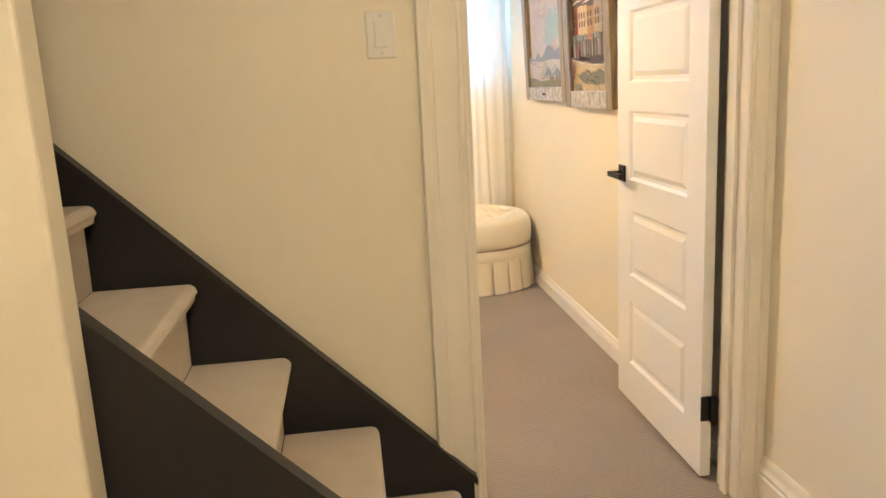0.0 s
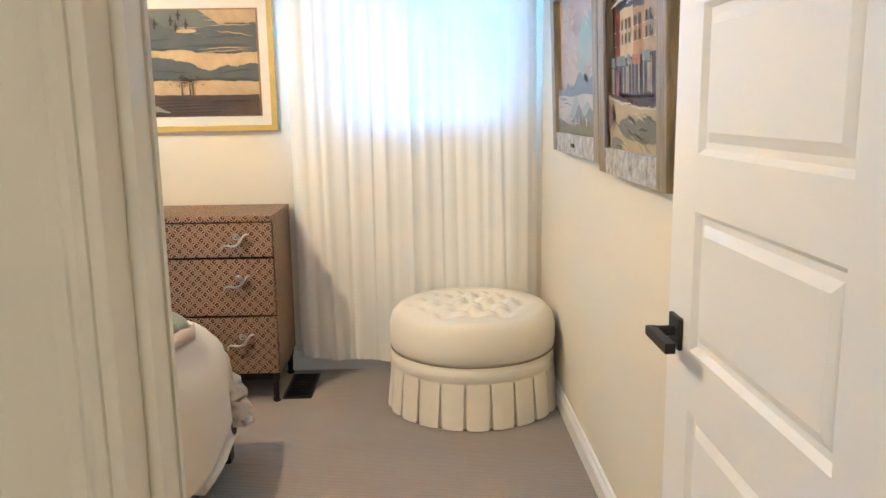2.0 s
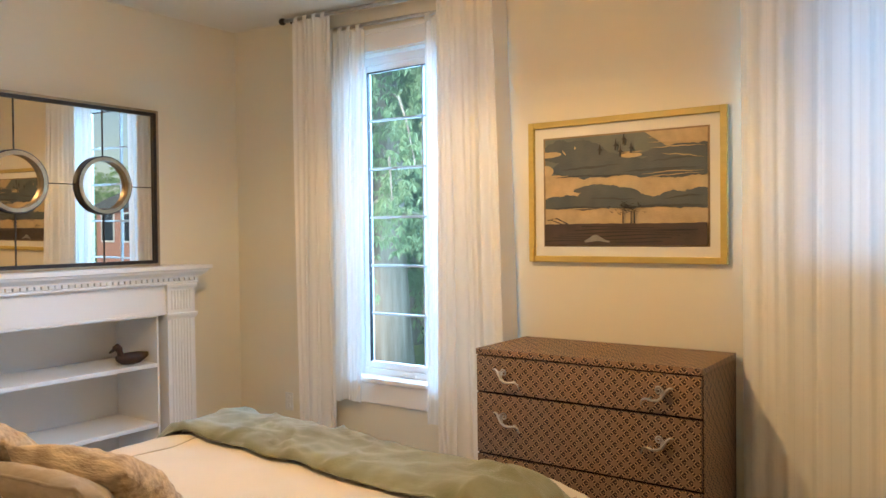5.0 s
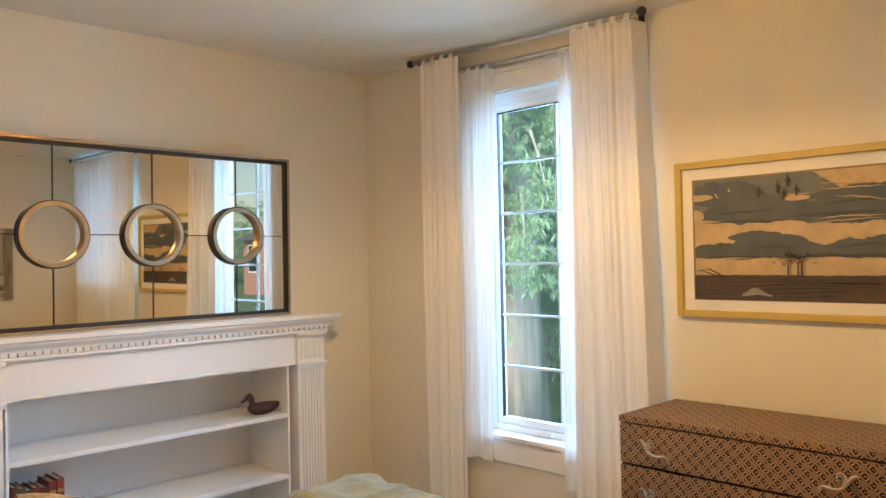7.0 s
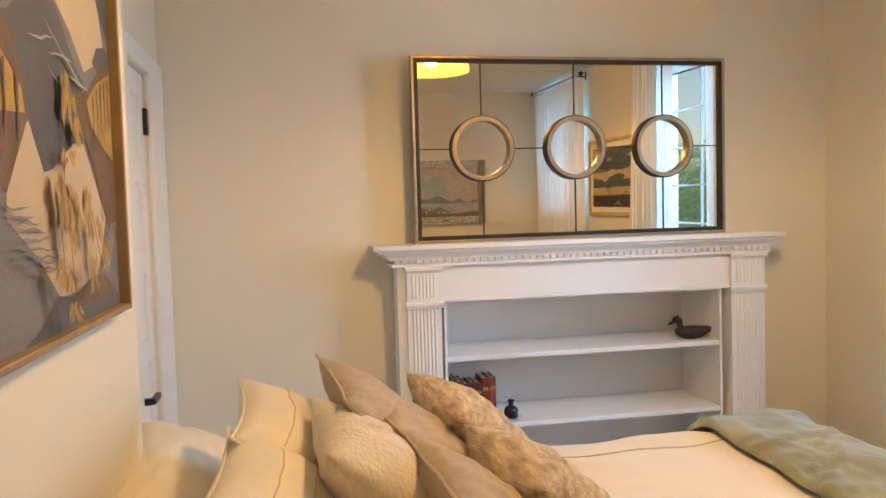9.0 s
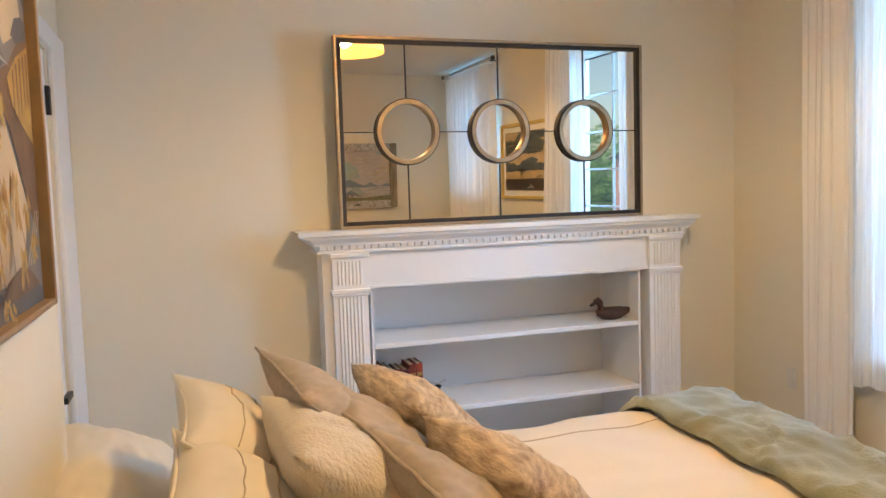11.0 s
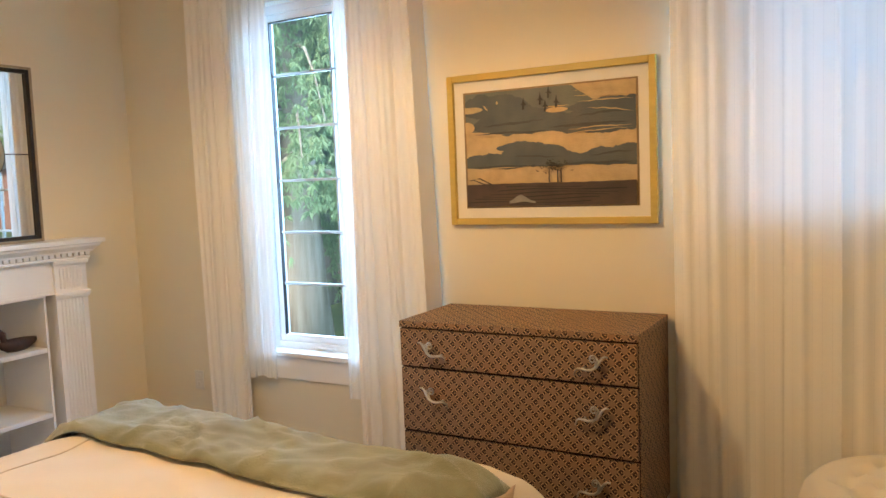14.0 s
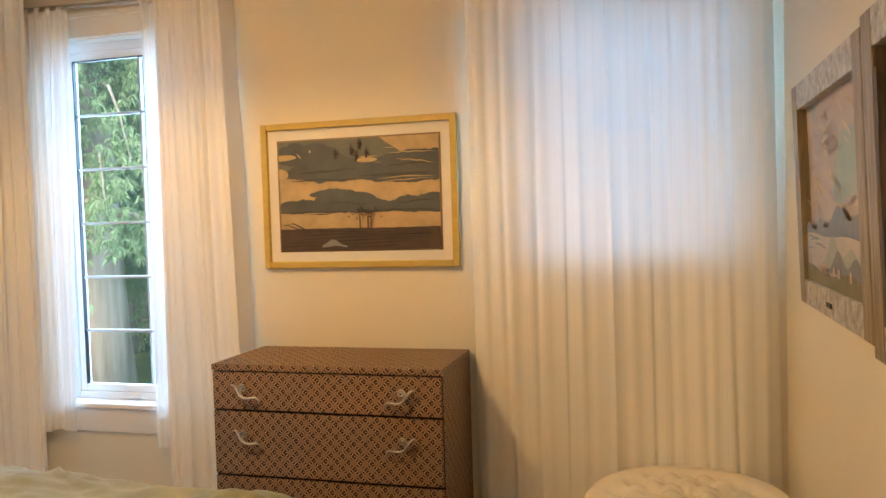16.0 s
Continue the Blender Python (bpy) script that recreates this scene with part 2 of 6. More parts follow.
W1 = (-2.19, -1.19, 0.58, 2.50)
W2 = (0.30, 1.22, 1.33, 2.52)
setting("wall_north", boxed(
    (-3.60, W1[0], FAR, FAR + 0.2, 0, H), (W1[1], W2[0], FAR, FAR + 0.2, 0, H), (W2[1], 1.60, FAR, FAR + 0.2, 0, H),
    (W1[0], W1[1], FAR, FAR + 0.2, 0, W1[2]), (W1[0], W1[1], FAR, FAR + 0.2, W1[3], H),
    (W2[0], W2[1], FAR, FAR + 0.2, 0, W2[2]), (W2[0], W2[1], FAR, FAR + 0.2, W2[3], H)), WALL, "cream painted bedroom wall with two windows", category="wall")
setting("wall_east", boxed((EAST, EAST + 0.15, -1.50, FAR, 0, H)), WALL, "cream painted side wall", category="wall")
NY0, NY1, NZ1 = 3.49, 4.995, 0.985
setting("wall_west", boxed(
    (WEST - 0.40, WEST, 2.625, NY0, 0, H), (WEST - 0.40, WEST, NY1, FAR, 0, H), (WEST - 0.40, WEST, NY0, NY1, NZ1, H),
    (WEST - 0.40, WEST - 0.003, 2.03, 2.625, 0, H), (WEST - 0.40, WEST - 0.285, NY0, NY1, 0, NZ1)), WALL, "cream painted wall behind the mantel", category="wall")
DX0, DX1, DZ = 0.522, 1.337, 2.075
setting("wall_south", boxed((-1.50, DX0, HALL, HEAD, 0, H), (DX1, EAST, HALL, HEAD, 0, H), (DX0, DX1, HALL, HEAD, DZ, H), bevel=0.004), WALL, "cream painted wall with the bedroom doorway", category="wall")
CX0, CX1, CZ = -2.86, -2.44, 2.06
setting("wall_recess", boxed((WEST, CX0, 2.04, 2.165, 0, H), (CX1, -1.50, 2.04, 2.165, 0, H), (CX0, CX1, 2.04, 2.165, CZ, H), (-1.62, -1.50, 2.165, HALL, 0, H)), WALL, "cream painted wall of the closet recess", category="wall")
setting("wall_stair", boxed((-3.40, -0.285, 1.44, 1.525, 0, H), bevel=0.008), WALL, "yellow-lit wall that encloses the upper stairs", category="wall")
setting("wall_hall", boxed((-1.45, -1.33, -1.50, 1.44, 0, H), (-1.33, EAST, -1.50, -1.38, 0, H), (-3.40, -3.28, 1.525, 2.04, 0, H)), WALL, "cream painted hall wall", category="wall")


# ---- more materials ----
def dresser_cloth(name, flat):
    """Embossed brown covering with a lattice of dark and gold stitches."""
    m = bpy.data.materials.new(name)
    m.use_nodes = True
    nt = m.node_tree
    bsdf = nt.nodes["Principled BSDF"]
    bsdf.inputs["Roughness"].default_value = 0.55

    def maths(op, a, b=None):
        n = nt.nodes.new("ShaderNodeMath")
        n.operation = op
        for k, v in enumerate((a, b)):
            if isinstance(v, (int, float)):
                n.inputs[k].default_value = v
            elif v is not None:
                nt.links.new(v, n.inputs[k])
        return n.outputs[0]

    coord = nt.nodes.new("ShaderNodeTexCoord")
    xyz = nt.nodes.new("ShaderNodeSeparateXYZ")
    nt.links.new(coord.outputs["Object"], xyz.inputs[0])
    x, y, z = xyz.outputs
    if flat:
        u, v = maths('ADD', x, y), maths('SUBTRACT', x, y)
    else:
        u, v = maths('ADD', maths('ADD', x, y), z), maths('SUBTRACT', maths('ADD', x, y), z)
    pitch = 0.052

    def line(w, wide):
        f = maths('FRACT', maths('DIVIDE', maths('ADD', w, 10.4), pitch))
        return maths('LESS_THAN', maths('ABSOLUTE', maths('SUBTRACT', f, 0.5)), wide)

    # a row of dark stitches with a gold one beside each, along both ways of the lattice
    step = 2 * math.pi / (pitch / 3.0)

    def stitches(across, along, shift):
        wave_ = maths('SINE', maths('ADD', maths('MULTIPLY', along, step), shift))
        return maths('MULTIPLY', line(across, 0.145), maths('GREATER_THAN', wave_, -0.55)), maths('MULTIPLY', line(across, 0.145), maths('LESS_THAN', wave_, -0.62))

    du, gu = stitches(u, v, 0.0)
    dv, gv = stitches(v, u, 0.0)
    dark, light = maths('MAXIMUM', du, dv), maths('MAXIMUM', gu, gv)
    fine = pitch / 7.0
    weave = maths('MULTIPLY', maths('SINE', maths('MULTIPLY', u, 2 * math.pi / fine)), maths('SINE', maths('MULTIPLY', v, 2 * math.pi / fine)))
    tone = nt.nodes.new("ShaderNodeTexNoise")
    tone.inputs["Scale"].default_value = 5
    nt.links.new(coord.outputs["Object"], tone.inputs["Vector"])

    def mix(fac, a, b):
        n = nt.nodes.new("ShaderNodeMix")
        n.data_type = 'RGBA'
        for key, val in (("Factor", fac), ("A", a), ("B", b)):
            if isinstance(val, (tuple, float, int)):
                n.inputs[key].default_value = val
            else:
                nt.links.new(val, n.inputs[key])
        return n.outputs["Result"]

    base = mix(tone.outputs["Fac"], (0.25, 0.148, 0.092, 1), (0.31, 0.188, 0.115, 1))
    base = mix(maths('MULTIPLY', maths('GREATER_THAN', weave, 0.1), 0.25), base, (0.13, 0.07, 0.045, 1))
    stitched = mix(light, base, (0.58, 0.38, 0.20, 1))
    nt.links.new(mix(dark, stitched, (0.040, 0.018, 0.014, 1)), bsdf.inputs["Base Color"])
    bn = nt.nodes.new("ShaderNodeBump")
    bn.inputs["Strength"].default_value, bn.inputs["Distance"].default_value = 0.4, 0.002
    nt.links.new(maths('SUBTRACT', light, dark), bn.inputs["Height"])
    nt.links.new(bn.outputs[0], bsdf.inputs["Normal"])
    return m


def mirror_material():
    m = bpy.data.materials.new("mirror silver")
    m.use_nodes = True
    b = m.node_tree.nodes["Principled BSDF"]
    b.inputs["Base Color"].default_value = (0.74, 0.72, 0.67, 1)
    b.inputs["Metallic"].default_value, b.inputs["Roughness"].default_value = 1.0, 0.015
    return m


MIRROR = mirror_material()
CLOTH = dresser_cloth("embossed dresser covering", False)
CLOTH_TOP = dresser_cloth("embossed dresser top covering", True)
GAP_SHADE = mat("drawer gap shade", (0.035, 0.015, 0.015), 0.8, scale=20)
SILVER = mat("pewter", (0.66, 0.63, 0.59), 0.33, 1.0, second=(0.48, 0.45, 0.41), scale=40, amount=0.6)
CHAMPAGNE = mat("champagne metal leaf", (0.43, 0.33, 0.21), 0.38, 0.8, second=(0.29, 0.21, 0.13), scale=30, amount=0.6)
BRONZE = mat("dark bronze", (0.018, 0.011, 0.008), 0.5, 0.1, second=(0.04, 0.025, 0.016), scale=25, amount=0.6)
LINEN_DUVET = mat("ivory linen duvet", (0.78, 0.70, 0.58), 0.9, second=(0.73, 0.64, 0.52), scale=4, amount=0.5, bump=0.25, bump_scale=420, sheen=0.25)
IVORY = mat("ivory cotton", (0.80, 0.73, 0.60), 0.9, second=(0.74, 0.66, 0.53), scale=5, amount=0.5, bump=0.2, bump_scale=400, sheen=0.2)
TAN_LINEN = mat("tan linen", (0.47, 0.38, 0.28), 0.92, second=(0.34, 0.265, 0.185), scale=30, amount=0.7, bump=0.35, bump_scale=480, stretch=(1, 1, 3), sheen=0.2)
FLUFF = mat("cream fleece", (0.74, 0.64, 0.49), 0.95, second=(0.62, 0.52, 0.38), scale=16, amount=0.6, bump=0.6, bump_scale=120, stretch=(1, 1, 0.5), sheen=0.5)
FUR = mat("brown flecked faux fur", (0.66, 0.52, 0.34), 0.95, second=(0.19, 0.11, 0.06), scale=17, amount=0.85, bump=0.5, bump_scale=70, stretch=(0.8, 2.6, 4.0), sheen=0.3, detail=12)
SAGE = mat("sage plush", (0.19, 0.195, 0.115), 0.95, second=(0.31, 0.325, 0.235), scale=7, amount=0.9, bump=0.35, bump_scale=160, sheen=0.35)
LINING = mat("beige blanket lining", (0.62, 0.47, 0.36), 0.95, second=(0.54, 0.40, 0.30), scale=20, amount=0.5, bump=0.5, bump_scale=160)
TUFTED = mat("ivory upholstery", (0.87, 0.80, 0.66), 0.85, second=(0.83, 0.75, 0.60), scale=6, amount=0.5, bump=0.2, bump_scale=380, sheen=0.2)
PIPING = mat("taupe piping", (0.36, 0.28, 0.20), 0.8, scale=20)
DARK_WOOD = mat("dark bed wood", (0.02, 0.015, 0.012), 0.5, second=(0.04, 0.03, 0.022), scale=12, amount=0.6)
OCHRE_WOOD = mat("ochre stained frame wood", (0.60, 0.44, 0.12), 0.45, second=(0.52, 0.36, 0.09), scale=9, amount=0.6, stretch=(1, 1, 6))
MAT_BOARD = mat("white mat board", (0.82, 0.79, 0.72), 0.85, scale=8, amount=0.3)
SILVER_FRAME = mat("limed silver carved frame", (0.64, 0.62, 0.57), 0.45, 0.35, second=(0.27, 0.23, 0.18), scale=45, amount=0.9, bump=0.9, bump_scale=120)
# side rails: browner and darker than the top and bottom rails
BROWN_FRAME = mat("brown frame side", (0.34, 0.27, 0.17), 0.45, 0.4, second=(0.20, 0.15, 0.09), scale=40, amount=0.9, bump=0.6, bump_scale=90, stretch=(1, 1, 0.15))
PLASTIC = mat("white plastic", (0.78, 0.76, 0.70), 0.3, scale=10, amount=0.2)
VINYL = mat("white window vinyl", (0.82, 0.84, 0.85), 0.35, scale=6, amount=0.3)
GRILLE = mat("grey window grille", (0.50, 0.54, 0.56), 0.4, scale=6, amount=0.3)
DUCK = mat("carved brown wood", (0.055, 0.022, 0.013), 0.55, second=(0.02, 0.010, 0.008), scale=30, amount=0.8)


def paint(name, colour, second=None, scale=18.0, rough=0.55):
    return mat(name, colour, rough, second=second or tuple(c * 0.72 for c in colour), scale=scale, amount=0.8, bump=0.25, bump_scale=140)


# ---- stairs and hall ----
stairs = thing("staircase", 0.45, 1.88, 0.0, "steep staircase with cream carpeted steps and black sides", "staircase", kind="structure")
RISE, RUN = 0.224, 0.2235
for n in range(8):
    nose, top = 0.45 - RUN * n, 0.183 + RISE * n
    bm = bmesh.new()
    outline = [(nose + 0.0, 0, top - 0.03)] + [(nose - 0.018 + 0.024 * math.sin(a), 0, top - 0.024 + 0.024 * math.cos(a)) for a in (1.5, 1.1, 0.7, 0.3, 0.0)]
    outline += [(nose - RUN - 0.03, 0, top), (nose - RUN - 0.03, 0, top - 0.06), (nose - 0.05, 0, top - 0.06), (nose - 0.05, 0, max(top - RISE, 0)), (nose - 0.032, 0, max(top - RISE, 0)), (nose - 0.030, 0, top - 0.05), (nose - 0.004, 0, top - 0.046)]
    prism(bm, [(x, 1.575, z) for x, _, z in outline], (0, 0.60, 0))
    part("step", bm, STAIR_CARPET, stairs, "cream carpeted tread and riser" if n == 0 else "")
    part("tread_edge", boxed((nose - RUN, nose - 0.012, 2.175, 2.21, top - 0.035, top - 0.012)), BLACK_PAINT, stairs)


def line_z(x):
    return 0.293 - 0.986 * (x - 0.416)


def slanted(y0, y1, x0, x1, lift, drop):
    bm = bmesh.new()
    prism(bm, [(x0, y0, line_z(x0) + lift), (x1, y0, line_z(x1) + lift), (x1, y0, max(line_z(x1) - drop, 0.0)), (x0, y0, max(line_z(x0) - drop, 0.0))], (0, y1 - y0, 0))
    return bm


part("skirt_board", slanted(2.205, 2.238, -1.9, 0.50, -0.02, 1.4), BLACK_PAINT, stairs, "black painted wall skirt")
part("skirt_cap", slanted(2.195, 2.240, -1.9, 0.51, 0.002, 0.022), BLACK_PAINT, stairs)
part("stringer", slanted(1.53, 1.572, -1.9, 0.56, -0.03, 1.6), BLACK_PAINT, stairs, "black painted closed side of the stairs")

frame_1 = thing("door_frame", 0.9, 2.30, 0.0, "cream moulded casing around the bedroom doorway", "door frame", kind="structure")


def casing_board(x0, x1, y, out, z0, z1, inner_left):
    """An upright moulded board on a wall: back band, step and bead."""
    s = 1 if inner_left else -1
    a, b = (x0, x1) if inner_left else (x1, x0)
    bm = bmesh.new()
    w = abs(x1 - x0)
    rows = [(0, 0.010), (0.05, 0.014), (0.10, 0.014), (0.14, 0.011), (0.22, 0.016), (0.66, 0.018), (0.70, 0.024), (0.78, 0.028), (0.97, 0.028), (1.0, 0.024)]
    pts = [(a, y, z0)] + [(a + s * w * u, y + out * d, z0) for u, d in rows] + [(b, y, z0)]
    prism(bm, pts, (0, 0, z1 - z0))
    return bm


part("jamb", boxed((DX0, DX0 + 0.016, HALL - 0.004, HEAD + 0.004, 0, DZ), bevel=0.002), CASING, frame_1)
part("jamb", boxed((DX1 - 0.004, DX1 + 0.012, HALL - 0.004, HEAD + 0.004, 0, DZ), bevel=0.002), CASING, frame_1)
part("head_jamb", boxed((DX0 + 0.016, DX1 - 0.004, HALL - 0.004, HEAD + 0.004, DZ - 0.016, DZ)), CASING, frame_1)
part("door_stop", boxed((DX0 + 0.016, DX0 + 0.028, HALL + 0.045, HALL + 0.080, 0, DZ - 0.016)), CASING, frame_1)
part("door_stop", boxed((DX1 - 0.016, DX1 - 0.004, HALL + 0.045, HALL + 0.080, 0, DZ - 0.016)), CASING, frame_1)
part("casing", casing_board(0.402, 0.526, HALL, -1, 0, DZ, False), CASING, frame_1)
part("casing", casing_board(1.334, 1.409, HALL, -1, 0, DZ, True), CASING, frame_1)
part("casing", boxed((0.402, 1.408, HALL - 0.028, HALL, DZ, DZ + 0.11), bevel=0.006), CASING, frame_1)
part("casing", casing_board(0.424, 0.541, HEAD, 1, 0, DZ, False), CASING, frame_1)
part("casing", boxed((0.402, 1.35, HEAD, HEAD + 0.022, DZ, DZ + 0.11), bevel=0.006), CASING, frame_1)


def moulded_base(name, x0, x1, y0, y1, axis, out, height, thick, label):
    """A skirting board along x or y whose profile steps back towards its top."""
    rows = [(0, thick), (height * 0.62, thick), (height * 0.66, thick * 0.8), (height * 0.74, thick * 0.95), (height * 0.82, thick * 0.6), (height * 0.93, thick * 0.5), (height, thick * 0.2)]
    bm = bmesh.new()
    if axis == 'y':
        prism(bm, [(x0, y0, 0)] + [(x0 + out * d, y0, z) for z, d in rows] + [(x0, y0, height)], (0, y1 - y0, 0))
    else:
        prism(bm, [(x0, y0, 0)] + [(x0, y0 + out * d, z) for z, d in rows] + [(x0, y0, height)], (x1 - x0, 0, 0))
    return setting(name, bm, TRIM if thick < 0.02 else CASING, label, category="baseboard")


moulded_base("baseboard_hall", EAST, EAST, -1.38, 2.212, 'y', -1, 0.165, 0.022, "tall stepped cream baseboard in the hall")
moulded_base("baseboard_east", EAST, EAST, HEAD, FAR, 'y', -1, 0.105, 0.016, "white baseboard along the side wall")
moulded_base("baseboard_north", -2.6, EAST - 0.016, FAR, FAR, 'x', -1, 0.105, 0.016, "white baseboard under the curtains")
moulded_base("baseboard_west", WEST, WEST, 2.63, 3.22, 'y', 1, 0.105, 0.016, "white baseboard beside the mantel")

switch = thing("light_switch", 0.311, HALL, 1.467, "white rocker light switch on the hall wall", "light switch")
part("plate", boxed((0.273, 0.349, HALL - 0.006, HALL, 1.408, 1.527), bevel=0.003), PLASTIC, switch)
part("rocker", boxed((0.294, 0.328, HALL - 0.011, HALL - 0.005, 1.435, 1.502), bevel=0.002), PLASTIC, switch)
for z in (1.420, 1.515):
    bm = bmesh.new()
    tube(bm, [(0.311, HALL - 0.008, z), (0.311, HALL - 0.005, z)], 0.004, 8)
    part("screw", bm, SILVER, switch)


def panel_door(name, x0, x1, y0, y1, face, rows, inset, label):
    """A door leaf lying in the plane x = const; its moulded panels are on both faces."""
    d = thing(name, (x0 + x1) / 2, y0, 0.015, label, "door", kind="structure")
    bm = bmesh.new()
    cuts = [0.015] + [z for r in rows for z in r] + [2.045]
    block(bm, x0, x1, y0, y0 + inset, 0.015, 2.045)
    block(bm, x0, x1, y1 - inset, y1, 0.015, 2.045)
    for a, b in zip(cuts[::2], cuts[1::2]):
        block(bm, x0, x1, y0 + inset, y1 - inset, a, b)
    part("leaf", bm, TRIM, d)
    for a, b in rows:
        pm = bmesh.new()
        ya, yb = y0 + inset, y1 - inset
        for side in (0, 1):
            xs = x0 if side == 0 else x1
            s = 1 if side == 0 else -1
            loops = [(0.0, 0.000), (0.010, 0.011), (0.022, 0.011), (0.040, 0.003)]
            rings = [[pm.verts.new((xs + s * dep, yy, zz)) for yy, zz in ((ya + g, a + g), (yb - g, a + g), (yb - g, b - g), (ya + g, b - g))] for g, dep in loops]
            for r0, r1 in zip(rings, rings[1:]):
                for k in range(4):
                    pm.faces.new((r0[k], r0[(k + 1) % 4], r1[(k + 1) % 4], r1[k]))
            pm.faces.new(rings[-1])
        part("panel", pm, TRIM, d)
    return d


ROWS5 = [(0.182, 0.445), (0.552, 0.815), (0.934, 1.199), (1.304, 1.568), (1.675, 1.940)]
door_1 = panel_door("door_1", 1.285, 1.320, 2.390, 3.170, -1, ROWS5, 0.130, "white five-panel bedroom door standing wide open")


def lever(door, x, y, z, sx, sy):
    """A square black rose with a lever: sx is the way off the face, sy the way the bar points."""
    a, b = sorted((x, x + sx * 0.009))
    h = part("handle", boxed((a, b, y - 0.032, y + 0.032, z - 0.032, z + 0.032), bevel=0.002), BLACK_METAL, door, "matt black square rose")
    bm = bmesh.new()
    tube(bm, [(x, y, z), (x + sx * 0.05, y, z)], 0.011, 12)
    part("neck", bm, BLACK_METAL, h)
    p, q = sorted((x + sx * 0.042, x + sx * 0.062))
    ya, yb = sorted((y - sy * 0.012, y + sy * 0.118))
    part("lever", boxed((p, q, ya, yb, z - 0.010, z + 0.010), bevel=0.002), BLACK_METAL, h)
    return h


lever(door_1, 1.285, 3.110, 0.952, -1, -1)
for z in (0.255, 1.84):
    hm = bmesh.new()
    block(hm, 1.283, 1.310, 2.384, 2.3895, z - 0.042, z + 0.042)
    block(hm, 1.310, 1.333, 2.366, 2.388, z - 0.042, z + 0.042)
    part("hinge", hm, BLACK_METAL, door_1, "matt black butt hinge")

door_2 = thing("door_2", -2.65, 2.13, 0.0, "white panelled closet door, shut, in the recess", "door", kind="structure")
bm = boxed((CX0 + 0.003, CX1 - 0.003, 2.118, 2.140, 0.012, CZ - 0.004))
for a, b in ((0.012, 0.16), (0.44, 0.54), (0.82, 0.92), (1.20, 1.30), (1.58, 1.68), (1.95, CZ - 0.004)):
    block(bm, CX0 + 0.091, CX1 - 0.091, 2.139, 2.152, a, b, 0.002)
for a, b in ((CX0 + 0.003, CX0 + 0.09), (CX1 - 0.09, CX1 - 0.003)):
    block(bm, a, b, 2.139, 2.153, 0.012, CZ - 0.004, 0.002)
part("leaf", bm, TRIM, door_2)
for z in (0.25, 1.855):
    part("hinge", boxed((CX0 - 0.016, CX0 + 0.028, 2.150, 2.170, z - 0.058, z + 0.058), bevel=0.003), BLACK_METAL, door_2, "matt black butt hinge")
h2 = part("handle", boxed((CX1 - 0.085, CX1 - 0.025, 2.153, 2.161, 0.668, 0.734), bevel=0.002), BLACK_METAL, door_2, "matt black square rose")
part("lever", boxed((CX1 - 0.17, CX1 - 0.045, 2.195, 2.216, 0.690, 0.714), bevel=0.002), BLACK_METAL, h2)
part("neck", boxed((CX1 - 0.067, CX1 - 0.043, 2.161, 2.200, 0.688, 0.714), bevel=0.002), BLACK_METAL, h2)
frame_2 = thing("door_frame", -2.65, 2.165, 0.0, "white casing around the closet door", "door frame", kind="structure")
part("casing", boxed((WEST + 0.002, CX0 - 0.006, 2.165, 2.185, 0, CZ + 0.09), bevel=0.004), TRIM, frame_2)
part("casing", boxed((CX1 + 0.006, CX1 + 0.10, 2.165, 2.185, 0, CZ + 0.09), bevel=0.004), TRIM, frame_2)
part("casing", boxed((CX0 - 0.006, CX1 + 0.006, 2.165, 2.187, CZ + 0.004, CZ + 0.09), bevel=0.004), TRIM, frame_2)


